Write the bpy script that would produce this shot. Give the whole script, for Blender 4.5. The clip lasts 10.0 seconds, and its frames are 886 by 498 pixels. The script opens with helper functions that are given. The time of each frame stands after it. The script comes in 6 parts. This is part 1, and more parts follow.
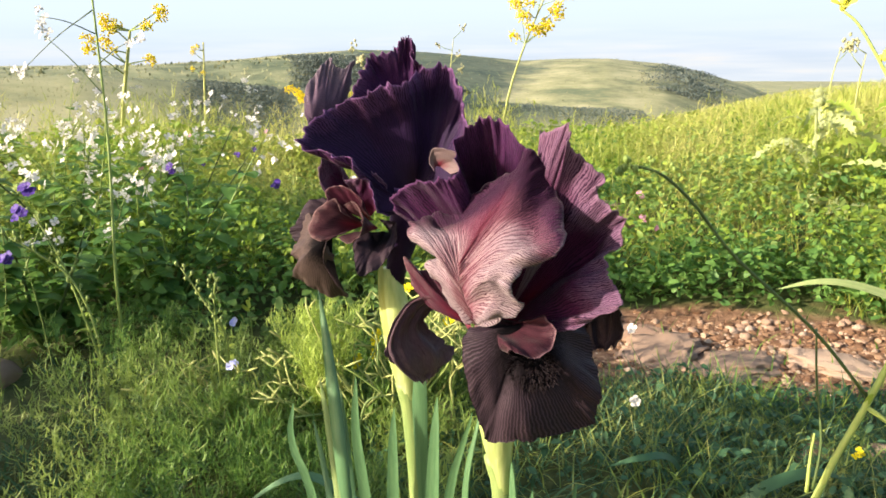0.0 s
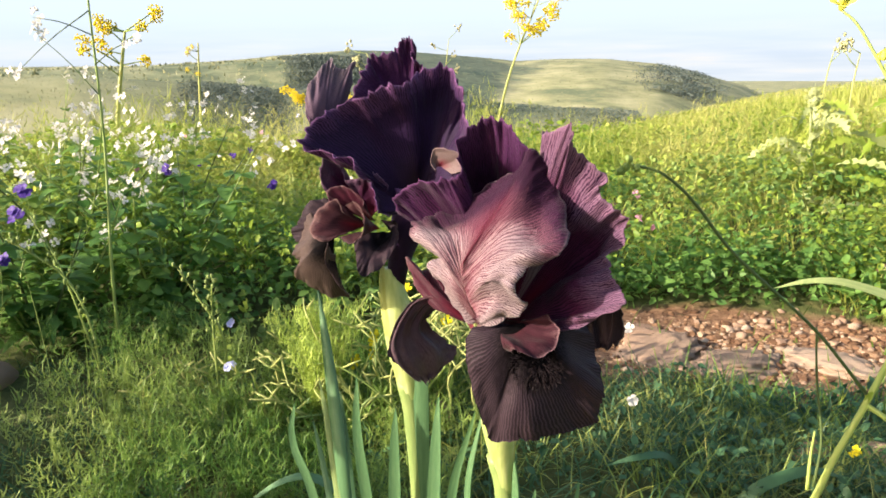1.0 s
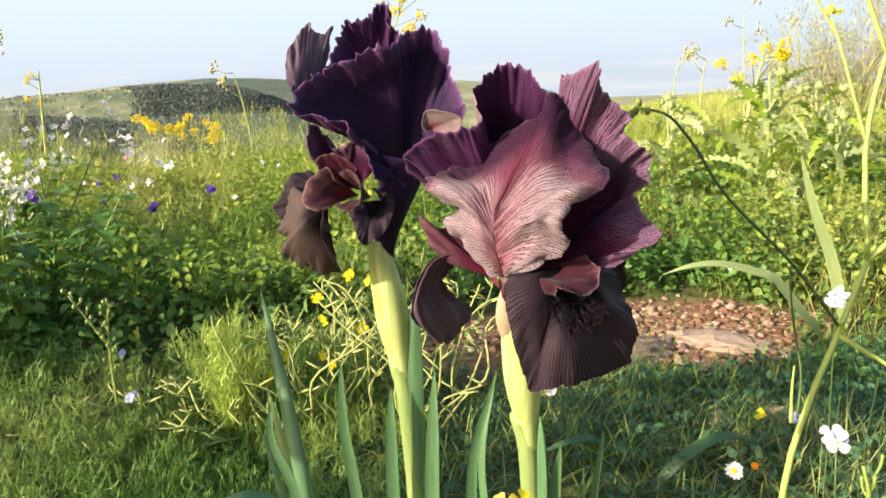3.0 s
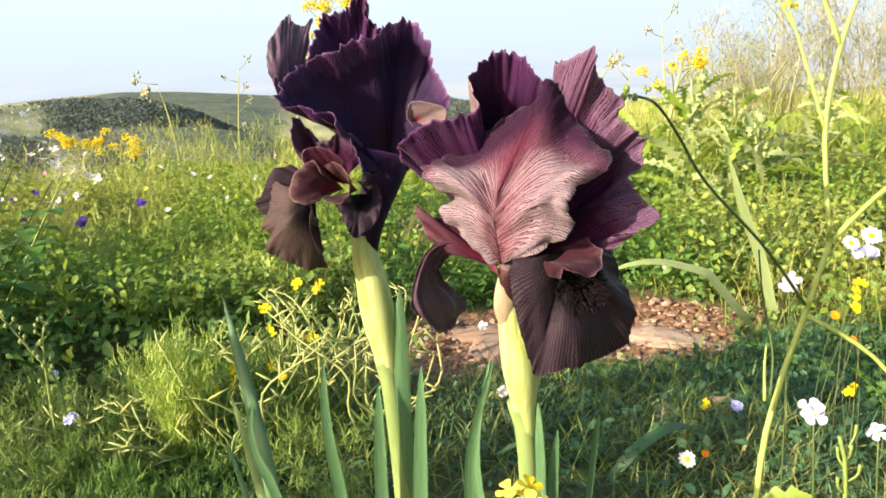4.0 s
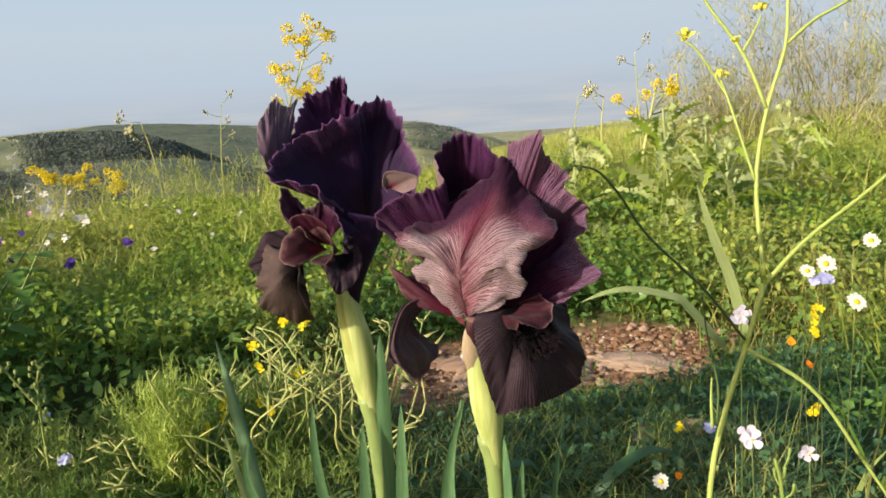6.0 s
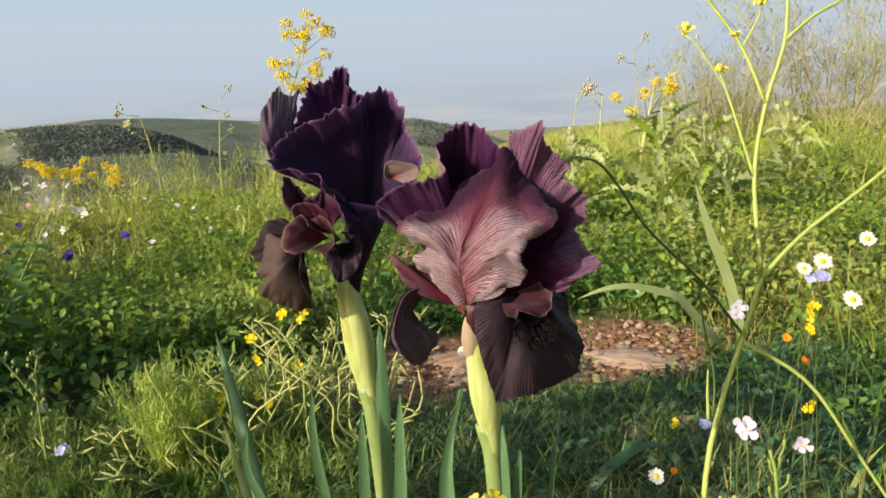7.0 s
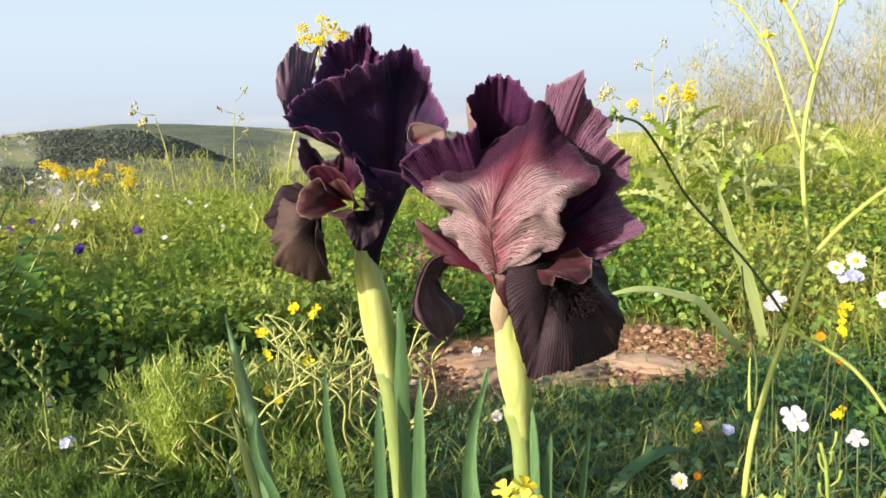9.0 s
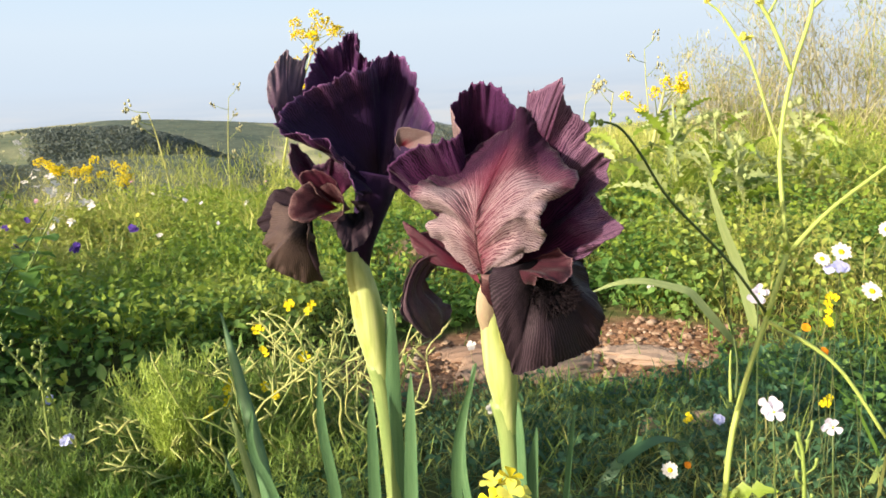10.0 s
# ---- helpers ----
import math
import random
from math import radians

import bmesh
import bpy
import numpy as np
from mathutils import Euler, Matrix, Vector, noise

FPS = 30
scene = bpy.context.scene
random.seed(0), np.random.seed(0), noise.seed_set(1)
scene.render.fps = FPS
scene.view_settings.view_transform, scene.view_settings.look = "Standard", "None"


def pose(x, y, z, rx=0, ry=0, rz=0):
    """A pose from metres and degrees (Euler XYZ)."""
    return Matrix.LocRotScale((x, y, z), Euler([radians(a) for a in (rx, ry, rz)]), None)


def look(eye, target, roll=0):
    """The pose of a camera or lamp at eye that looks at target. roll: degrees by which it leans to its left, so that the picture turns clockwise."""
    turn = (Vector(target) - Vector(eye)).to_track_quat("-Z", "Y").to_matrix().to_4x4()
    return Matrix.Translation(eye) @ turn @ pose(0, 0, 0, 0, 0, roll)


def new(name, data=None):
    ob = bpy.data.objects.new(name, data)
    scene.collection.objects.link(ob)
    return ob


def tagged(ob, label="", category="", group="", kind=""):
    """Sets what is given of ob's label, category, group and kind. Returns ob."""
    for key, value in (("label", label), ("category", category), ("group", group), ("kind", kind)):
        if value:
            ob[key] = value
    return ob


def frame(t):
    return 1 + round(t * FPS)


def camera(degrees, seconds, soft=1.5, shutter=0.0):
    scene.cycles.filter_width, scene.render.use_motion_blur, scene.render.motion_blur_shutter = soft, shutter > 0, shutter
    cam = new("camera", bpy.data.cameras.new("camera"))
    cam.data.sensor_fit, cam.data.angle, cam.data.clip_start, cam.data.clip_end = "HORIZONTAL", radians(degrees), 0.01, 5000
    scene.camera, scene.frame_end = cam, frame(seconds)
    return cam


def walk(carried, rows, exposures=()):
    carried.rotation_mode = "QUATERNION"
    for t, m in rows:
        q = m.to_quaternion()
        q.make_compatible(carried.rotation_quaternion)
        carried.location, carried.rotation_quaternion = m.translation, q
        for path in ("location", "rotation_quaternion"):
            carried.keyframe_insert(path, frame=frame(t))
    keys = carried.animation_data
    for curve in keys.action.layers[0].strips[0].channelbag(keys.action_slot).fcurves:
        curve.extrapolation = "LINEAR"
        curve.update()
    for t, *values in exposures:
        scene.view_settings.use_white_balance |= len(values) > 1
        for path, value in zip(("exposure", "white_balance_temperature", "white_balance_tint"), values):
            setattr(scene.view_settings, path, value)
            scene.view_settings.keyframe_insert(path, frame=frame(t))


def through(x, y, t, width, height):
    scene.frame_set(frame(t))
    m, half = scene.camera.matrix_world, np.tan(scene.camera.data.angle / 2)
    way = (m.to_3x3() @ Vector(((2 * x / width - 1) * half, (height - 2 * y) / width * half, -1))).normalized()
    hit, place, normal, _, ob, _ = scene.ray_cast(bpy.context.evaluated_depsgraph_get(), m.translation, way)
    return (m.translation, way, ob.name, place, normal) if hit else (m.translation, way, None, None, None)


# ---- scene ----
cam = camera(61.2, 10.0, 1.7)
PATH = [
    (0, (0.131, -0.053, 0.557), (-0.068, 1.873, 0.056), -0.7),
    (0.5, (0.131, -0.054, 0.557), (-0.069, 1.873, 0.061), -0.9),
    (1, (0.128, -0.054, 0.557), (-0.059, 1.873, 0.057), -0.8),
    (1.5, (0.129, -0.056, 0.554), (-0.006, 1.884, 0.091), -2.0),
    (2, (0.113, -0.059, 0.55), (0.084, 1.885, 0.079), -3.1),
    (2.5, (0.093, -0.058, 0.54), (0.194, 1.893, 0.11), -2.4),
    (2.7, (0.079, -0.055, 0.534), (0.2, 1.888, 0.079), -2.3),
    (3.8, (0.037, -0.05, 0.522), (0.366, 1.875, 0.091), -2.7),
    (4, (0.032, -0.049, 0.52), (0.387, 1.871, 0.089), -2.8),
    (4.5, (0.023, -0.058, 0.525), (0.408, 1.874, 0.177), -2.7),
    (5, (0.02, -0.07, 0.53), (0.399, 1.862, 0.18), -2.8),
    (5.5, (0.024, -0.085, 0.537), (0.4, 1.849, 0.191), -3.3),
    (6, (0.031, -0.092, 0.544), (0.433, 1.832, 0.177), -3.9),
    (6.2, (0.034, -0.09, 0.541), (0.445, 1.832, 0.167), -2.9),
    (7.5, (0.024, -0.098, 0.54), (0.423, 1.827, 0.168), -3.8),
    (8, (0.023, -0.085, 0.529), (0.396, 1.849, 0.182), -3.7),
    (8.5, (0.024, -0.076, 0.52), (0.393, 1.86, 0.178), -3.1),
    (9, (0.025, -0.069, 0.515), (0.405, 1.863, 0.166), -2.6),
    (9.5, (0.026, -0.067, 0.515), (0.407, 1.863, 0.159), -3.3),
    (10, (0.027, -0.082, 0.521), (0.416, 1.845, 0.153), -3.2),
]
walk(cam, [(t, look(eye, target, roll)) for t, eye, target, roll in PATH],
     [(0.0, 1.25), (1.0, 1.27), (1.5, 1.32), (2.0, 1.32), (2.5, 1.1), (4.0, 1.2), (4.5, 1.14), (5.0, 1.05), (5.5, 0.88), (6.0, 0.53), (6.7, 0.48), (7.5, 0.63), (8.0, 0.78), (8.5, 0.88), (10.0, 0.94)])

# ---- daylight: a low sun from the side, hazy sky ----
SUN_TO = Vector((-0.84, -0.40, 0.37)).normalized()
world = bpy.data.worlds.new("world")
scene.world = world
world.use_nodes = True
wn, wl = world.node_tree.nodes, world.node_tree.links
sky = wn.new("ShaderNodeTexSky")
sky.sky_type = "NISHITA"
sky.sun_disc = False
sky.sun_elevation = math.asin(SUN_TO.z)
sky.sun_rotation = math.atan2(SUN_TO.x, SUN_TO.y)
sky.dust_density = 3.0
sky.air_density = 1.3
wl.new(sky.outputs[0], wn["Background"].inputs[0])
wn["Background"].inputs[1].default_value = 0.12
sun = new("sun", bpy.data.lights.new("sun", "SUN"))
sun.data.energy = 5.0
sun.data.angle = radians(0.5)
sun.data.color = (1.0, 0.88, 0.70)
sun.matrix_world = look(SUN_TO * 50, (0, 0, 0))


# ---- node materials ----
class Nodes:
    """Short hand for building one node material."""

    def __init__(self, name, rough=0.6, spec=0.3, sheen=0.0, translucent=0.0):
        self.mat = bpy.data.materials.new(name)
        self.mat.use_nodes = True
        self.t = self.mat.node_tree
        self.bsdf = self.t.nodes["Principled BSDF"]
        self.bsdf.inputs["Roughness"].default_value = rough
        self.bsdf.inputs["Specular IOR Level"].default_value = spec
        self.bsdf.inputs["Sheen Weight"].default_value = sheen
        self.bsdf.inputs["Sheen Roughness"].default_value = 0.4
        self.glow = None
        if translucent:
            self.glow = self.t.nodes.new("ShaderNodeBsdfTranslucent")
            mix = self.t.nodes.new("ShaderNodeMixShader")
            mix.inputs[0].default_value = translucent
            out = self.t.nodes["Material Output"]
            self.t.links.new(self.bsdf.outputs[0], mix.inputs[1])
            self.t.links.new(self.glow.outputs[0], mix.inputs[2])
            self.t.links.new(mix.outputs[0], out.inputs[0])

    def put(self, socket, value):
        if isinstance(value, bpy.types.NodeSocket):
            self.t.links.new(value, socket)
        else:
            socket.default_value = value

    def coord(self, kind="Object"):
        return self.t.nodes.new("ShaderNodeTexCoord").outputs[kind]

    def spot(self):
        return self.t.nodes.new("ShaderNodeNewGeometry").outputs["Position"]

    def island(self):
        return self.t.nodes.new("ShaderNodeNewGeometry").outputs["Random Per Island"]

    def chance(self):
        return self.t.nodes.new("ShaderNodeObjectInfo").outputs["Random"]

    def noise(self, vector, scale, detail=3.0, rough=0.55, distortion=0.0):
        n = self.t.nodes.new("ShaderNodeTexNoise")
        self.put(n.inputs["Vector"], vector)
        for key, value in (("Scale", scale), ("Detail", detail), ("Roughness", rough), ("Distortion", distortion)):
            n.inputs[key].default_value = value
        return n.outputs["Fac"]

    def scaled(self, vector, scale, place=(0, 0, 0)):
        n = self.t.nodes.new("ShaderNodeMapping")
        self.put(n.inputs["Vector"], vector)
        n.inputs["Scale"].default_value = scale
        n.inputs["Location"].default_value = place
        return n.outputs[0]

    def split(self, vector):
        n = self.t.nodes.new("ShaderNodeSeparateXYZ")
        self.put(n.inputs[0], vector)
        return n.outputs

    def math(self, how, a, b=0.0, c=0.0):
        n = self.t.nodes.new("ShaderNodeMath")
        n.operation = how
        for s, v in zip(n.inputs, (a, b, c)):
            self.put(s, v)
        return n.outputs[0]

    def ramp(self, value, *stops):
        n = self.t.nodes.new("ShaderNodeValToRGB")
        self.put(n.inputs[0], value)
        e = n.color_ramp.elements
        while len(e) < len(stops):
            e.new(0.5)
        for one, (at, colour) in zip(e, stops):
            one.position = at
            one.color = (*colour, 1) if len(colour) == 3 else colour
        return n.outputs[0]

    def mix(self, f, a, b, how="MIX"):
        n = self.t.nodes.new("ShaderNodeMix")
        n.data_type = "RGBA"
        n.blend_type = how
        self.put(n.inputs[0], f)
        for s, v in ((n.inputs[6], a), (n.inputs[7], b)):
            self.put(s, (*v, 1) if isinstance(v, tuple) and len(v) == 3 else v)
        return n.outputs[2]

    def bump(self, height, strength=0.3, distance=0.001):
        n = self.t.nodes.new("ShaderNodeBump")
        n.inputs["Strength"].default_value = strength
        n.inputs["Distance"].default_value = distance
        self.put(n.inputs["Height"], height)
        self.t.links.new(n.outputs[0], self.bsdf.inputs["Normal"])

    def colour(self, value, through=None):
        self.put(self.bsdf.inputs["Base Color"], value if isinstance(value, bpy.types.NodeSocket) else (*value, 1))
        if self.glow:
            v = value if through is None else through
            self.put(self.glow.inputs[0], v if isinstance(v, bpy.types.NodeSocket) else (*v, 1))
        return self.mat


def leaf_material(name, dark, light, warm, rough=0.5, translucent=0.3, spec=0.35):
    """Leaves: colour varies from leaf to leaf and in blotches."""
    n = Nodes(name, rough, spec, 0.0, translucent)
    per = n.island()
    blot = n.noise(n.coord(), 9.0, 3)
    c = n.ramp(per, (0.0, dark), (0.6, light), (0.93, light), (1.0, warm))
    c = n.mix(n.math("MULTIPLY", blot, 0.6), c, tuple(0.65 * x for x in dark))
    drift = n.noise(n.scaled(n.spot(), (1.0, 0.6, 0.2)), 1.7, 3)
    c = n.mix(n.ramp(drift, (0.45, (0, 0, 0)), (0.68, (0.75, 0.75, 0.75))), c, warm)
    n.bump(n.noise(n.coord(), 300.0, 2), 0.25, 0.0006)
    return n.colour(c)


def petal_material(name, ground, vein, rib, rim, rim_vein, start=0.7, translucent=0.15, count=46, rough=0.55, spec=0.25, bump=0.3, crown=None):
    """Veined petal: forking veins fan from the claw (v = 0) to the rim (v = 1), whose colour takes over from start."""
    n = Nodes(name, rough, spec, 0.06, translucent)
    uv = n.coord("UV")
    u, v, _ = n.split(uv)
    wobble = n.noise(n.scaled(uv, (7.0, 2.5, 1.0)), 2.0, 3)
    fine = n.noise(n.scaled(uv, (60.0, 9.0, 1.0)), 2.0, 3)
    grain = n.noise(n.scaled(uv, (150.0, 90.0, 1.0)), 1.0, 2)
    turn = n.math("ADD", n.math("MULTIPLY", u, count * 6.2832), n.math("ADD", n.math("MULTIPLY", wobble, 14.0), n.math("MULTIPLY", fine, 5.5)))
    coarse = n.math("MULTIPLY_ADD", n.math("SINE", turn), 0.5, 0.5)
    forked = n.math("MULTIPLY_ADD", n.math("SINE", n.math("MULTIPLY", turn, 2.0)), 0.5, 0.5)
    fork = n.ramp(n.math("ADD", v, n.math("MULTIPLY", wobble, 0.3)), (0.55, (0, 0, 0)), (0.8, (0.8, 0.8, 0.8)))
    line = n.math("ADD", n.math("MULTIPLY", coarse, n.math("SUBTRACT", 1.0, fork)), n.math("MULTIPLY", forked, fork))
    line = n.math("ADD", n.math("MULTIPLY", line, 0.72), n.math("MULTIPLY", grain, 0.42))
    patch = n.noise(n.scaled(uv, (4.0, 2.0, 1.0)), 2.0, 3)
    c = n.ramp(line, (0.22, vein), (0.72, ground))
    c = n.mix(n.math("MULTIPLY", n.ramp(patch, (0.45, (0, 0, 0)), (0.7, (1, 1, 1))), 0.45), c, vein)
    rise = n.math("ADD", n.math("SUBTRACT", v, start), n.math("MULTIPLY", n.math("SUBTRACT", patch, 0.5), 0.5))
    c = n.mix(n.ramp(n.math("MULTIPLY", rise, 5.0), (0.0, (0, 0, 0)), (1.0, (0.9, 0.9, 0.9))), c, n.ramp(line, (0.25, rim_vein), (0.7, rim)))
    # Crown: purple of the petal top, with a neighbouring petal's shadow painted in.
    if crown:
        across = n.math("ABSOLUTE", n.math("SUBTRACT", u, 0.48))
        top = n.math("SUBTRACT", n.math("ADD", v, n.math("MULTIPLY", n.math("SUBTRACT", fine, 0.5), 0.25)), n.math("MULTIPLY", n.math("MULTIPLY", across, across), 9.0))
        c = n.mix(n.ramp(top, (0.16, (0, 0, 0)), (0.36, (0.8, 0.8, 0.8))), c, n.ramp(line, (0.25, (0.030, 0.004, 0.016)), (0.75, (0.11, 0.017, 0.046))))
        c = n.mix(n.ramp(top, (0.32, (0, 0, 0)), (0.56, (0.97, 0.97, 0.97))), c, n.ramp(line, (0.25, tuple(0.4 * x for x in crown)), (0.75, crown)))
    middle = n.math("POWER", n.math("SUBTRACT", 1.0, n.math("MINIMUM", n.math("MULTIPLY", n.math("ABSOLUTE", n.math("SUBTRACT", u, 0.5)), 6.0), 1.0)), 2.0)
    low = n.math("SUBTRACT", 1.0, n.math("MINIMUM", n.math("MULTIPLY", v, 1.55 if crown else 2.2), 1.0))
    c = n.mix(n.math("MINIMUM", n.math("ADD", n.math("MULTIPLY", middle, low), n.math("MULTIPLY", n.math("POWER", low, 1.6), 0.8)), 0.95), c, rib)
    hem = n.math("ADD", v, n.math("MULTIPLY", n.math("SUBTRACT", fine, 0.5), 0.04))
    c = n.mix(n.ramp(hem, (0.965, (0, 0, 0)), (0.99, (0.16, 0.16, 0.16) if crown else (0.4, 0.4, 0.4))), c, tuple(min(1.0, 1.25 * x + 0.02) for x in rim))
    n.bump(n.math("ADD", n.math("MULTIPLY", line, 0.8), n.math("ADD", fine, n.math("MULTIPLY", grain, 0.5))), bump, 0.0004)
    return n.colour(c)


M_MAUVE = petal_material("petal_mauve", (0.23, 0.165, 0.165), (0.14, 0.085, 0.095), (0.16, 0.010, 0.03), (0.23, 0.16, 0.17), (0.13, 0.075, 0.095), 0.8, 0.12, 90, 0.6, 0.1)
M_MAUVE_GREY = petal_material("petal_grey_mauve", (0.155, 0.10, 0.155), (0.07, 0.04, 0.07), (0.02, 0.005, 0.015), (0.20, 0.15, 0.19), (0.08, 0.05, 0.08), 0.7, 0.25, 60, 0.6, 0.1)
M_MAUVE_RIM = petal_material("petal_mauve_front", (0.305, 0.228, 0.252), (0.062, 0.026, 0.044), (0.14, 0.006, 0.028), (0.34, 0.255, 0.285), (0.042, 0.015, 0.032), 0.8, 0.05, 118, 0.6, 0.1, 0.9, (0.030, 0.006, 0.027))
M_PLUM = petal_material("petal_plum", (0.098, 0.017, 0.060), (0.022, 0.004, 0.019), (0.12, 0.005, 0.02), (0.185, 0.098, 0.165), (0.028, 0.006, 0.030), 0.62, 0.20, 95, 0.6, 0.1, 0.5)
M_PURPLE = petal_material("petal_purple", (0.042, 0.007, 0.038), (0.006, 0.002, 0.008), (0.04, 0.003, 0.010), (0.092, 0.026, 0.10), (0.008, 0.003, 0.012), 0.70, 0.12, 95, 0.6, 0.1, 0.5)
M_VIOLET_PETAL = petal_material("petal_violet", (0.080, 0.021, 0.092), (0.014, 0.004, 0.020), (0.05, 0.004, 0.02), (0.125, 0.050, 0.145), (0.020, 0.006, 0.028), 0.75, 0.16, 110, 0.6, 0.1, 0.5)
# Near-black purple holds the tall petal's shade, its rim the lit violet.
M_SHADOWED = petal_material("petal_shaded_purple", (0.029, 0.011, 0.048), (0.008, 0.003, 0.013), (0.012, 0.003, 0.006), (0.15, 0.060, 0.17), (0.016, 0.005, 0.022), 0.80, 0.06, 120, 0.6, 0.1, 0.35)
M_STYLE = petal_material("petal_style", (0.055, 0.015, 0.024), (0.022, 0.005, 0.010), (0.07, 0.006, 0.013), (0.15, 0.080, 0.095), (0.055, 0.018, 0.029), 0.88, 0.1, 44, 0.6, 0.1)
M_CRIMSON = petal_material("petal_crimson", (0.055, 0.008, 0.020), (0.024, 0.003, 0.010), (0.085, 0.005, 0.016), (0.12, 0.055, 0.066), (0.045, 0.012, 0.022), 0.85, 0.08, 40, 0.5, 0.15)
M_STYLE_DARK = petal_material("petal_style_dark", (0.062, 0.021, 0.027), (0.022, 0.006, 0.010), (0.14, 0.010, 0.022), (0.15, 0.085, 0.085), (0.05, 0.02, 0.025), 0.80, 0.08, 34, 0.6, 0.1)


M_CURL = petal_material("petal_curled_fall", (0.075, 0.040, 0.052), (0.030, 0.013, 0.021), (0.12, 0.012, 0.028), (0.095, 0.060, 0.078), (0.030, 0.015, 0.026), 0.55, 0.05, 40, 0.55, 0.15)


def fall_material(name, light, dark=0.25):
    n = Nodes(name, 0.6, 0.08, 0.0, 0.0)
    uv = n.coord("UV")
    u, v, _ = n.split(uv)
    wobble = n.noise(n.scaled(uv, (6.0, 3.0, 1.0)), 2.0, 3)
    fine = n.noise(n.scaled(uv, (60.0, 9.0, 1.0)), 2.0, 3)
    turn = n.math("ADD", n.math("MULTIPLY", u, 760.0), n.math("ADD", n.math("MULTIPLY", wobble, 11.0), n.math("MULTIPLY", fine, 5.0)))
    line = n.math("MULTIPLY_ADD", n.math("SINE", turn), 0.5, 0.5)
    c = n.ramp(line, (0.35, tuple(dark * x for x in light)), (0.95, light))
    far = n.math("ADD", v, n.math("MULTIPLY", n.math("SUBTRACT", fine, 0.5), 0.5))
    spot = n.ramp(far, (0.26, (1, 1, 1)), (0.52, (0, 0, 0)))
    c = n.mix(spot, c, (0.003, 0.002, 0.003))
    n.put(n.bsdf.inputs["Roughness"], n.math("MULTIPLY_ADD", spot, 0.3, 0.55))
    n.bump(n.math("ADD", n.math("MULTIPLY", line, 0.5), fine), 0.35, 0.0004)
    return n.colour(c)


M_FALL = fall_material("petal_fall_black", (0.046, 0.029, 0.040), 0.4)
# Brown copy of the black fall: its lit sheen is put into the colour.
M_FALL_LIT = fall_material("petal_fall_lit_brown", (0.080, 0.054, 0.050), 0.6)


def beard_material():
    n = Nodes("black_hairs", 0.7, 0.1)
    return n.colour(n.mix(n.noise(n.coord(), 900.0, 2), (0.003, 0.002, 0.003), (0.012, 0.007, 0.010)))


M_BEARD = beard_material()


def stalk_material():
    n = Nodes("iris_stalk", 0.42, 0.4, 0.0, 0.12)
    p = n.coord()
    streak = n.noise(n.scaled(p, (260.0, 260.0, 9.0)), 1.0, 3)
    c = n.ramp(streak, (0.3, (0.30, 0.37, 0.10)), (0.55, (0.47, 0.52, 0.20)), (0.8, (0.62, 0.62, 0.36)))
    n.bump(streak, 0.25, 0.0006)
    return n.colour(c)


M_STALK = stalk_material()


def blade_material(name, a, b):
    """Sword leaves: fine lengthwise lines with a waxy bloom."""
    n = Nodes(name, 0.45, 0.4, 0.0, 0.18)
    uv = n.coord("UV")
    line = n.noise(n.scaled(uv, (60.0, 3.0, 1.0)), 1.0, 2)
    broad = n.noise(n.scaled(uv, (4.0, 5.0, 1.0)), 1.0, 3)
    c = n.mix(line, n.ramp(broad, (0.3, a), (0.7, b)), tuple(0.7 * x for x in a))
    n.bump(line, 0.3, 0.0005)
    return n.colour(c)


M_SWORD = blade_material("sword_leaf", (0.09, 0.195, 0.085), (0.165, 0.29, 0.135))
M_STALK_GREEN = blade_material("green_stalk", (0.24, 0.34, 0.11), (0.40, 0.46, 0.17))
M_STRAP = blade_material("strap_leaf", (0.30, 0.38, 0.14), (0.44, 0.50, 0.22))
M_SPATHE_DRY = blade_material("papery_spathe", (0.50, 0.36, 0.26), (0.58, 0.50, 0.30))
M_SPATHE_PALE = blade_material("pale_spathe", (0.40, 0.44, 0.11), (0.56, 0.57, 0.22))
M_STEM = leaf_material("herb_stem", (0.17, 0.25, 0.05), (0.25, 0.33, 0.08), (0.30, 0.31, 0.12), 0.5, 0.1)
M_STEM_FRESH = leaf_material("mustard_stem", (0.30, 0.40, 0.08), (0.42, 0.50, 0.13), (0.50, 0.50, 0.20), 0.5, 0.1)
# Dark copy of herb_stem; the shade on thin stems is in its colour.
M_STEM_DARK = leaf_material("shaded_stem", (0.05, 0.09, 0.025), (0.09, 0.13, 0.04), (0.12, 0.12, 0.05), 0.5, 0.05)
M_STEM_PALE = leaf_material("pale_stem", (0.33, 0.38, 0.11), (0.47, 0.49, 0.16), (0.52, 0.46, 0.2), 0.55, 0.15)
M_GRASS = leaf_material("grass_blades", (0.10, 0.19, 0.03), (0.20, 0.32, 0.05), (0.40, 0.36, 0.14))
# Lighter copy of grass_blades: sunlit brightness in the colour, dry tips besides.
M_GRASS_SUNNY = leaf_material("sunlit_dry_grass", (0.24, 0.31, 0.045), (0.42, 0.47, 0.085), (0.60, 0.52, 0.2), 0.5, 0.42)
# Darkened blue-green: the foreground's shadow is put into this leaf colour.
M_GRASS_BLUE_SHADED = leaf_material("shaded_blue_green_blades", (0.028, 0.085, 0.040), (0.06, 0.15, 0.07), (0.12, 0.22, 0.09))
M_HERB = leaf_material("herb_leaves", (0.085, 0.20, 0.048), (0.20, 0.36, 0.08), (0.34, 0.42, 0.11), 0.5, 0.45)
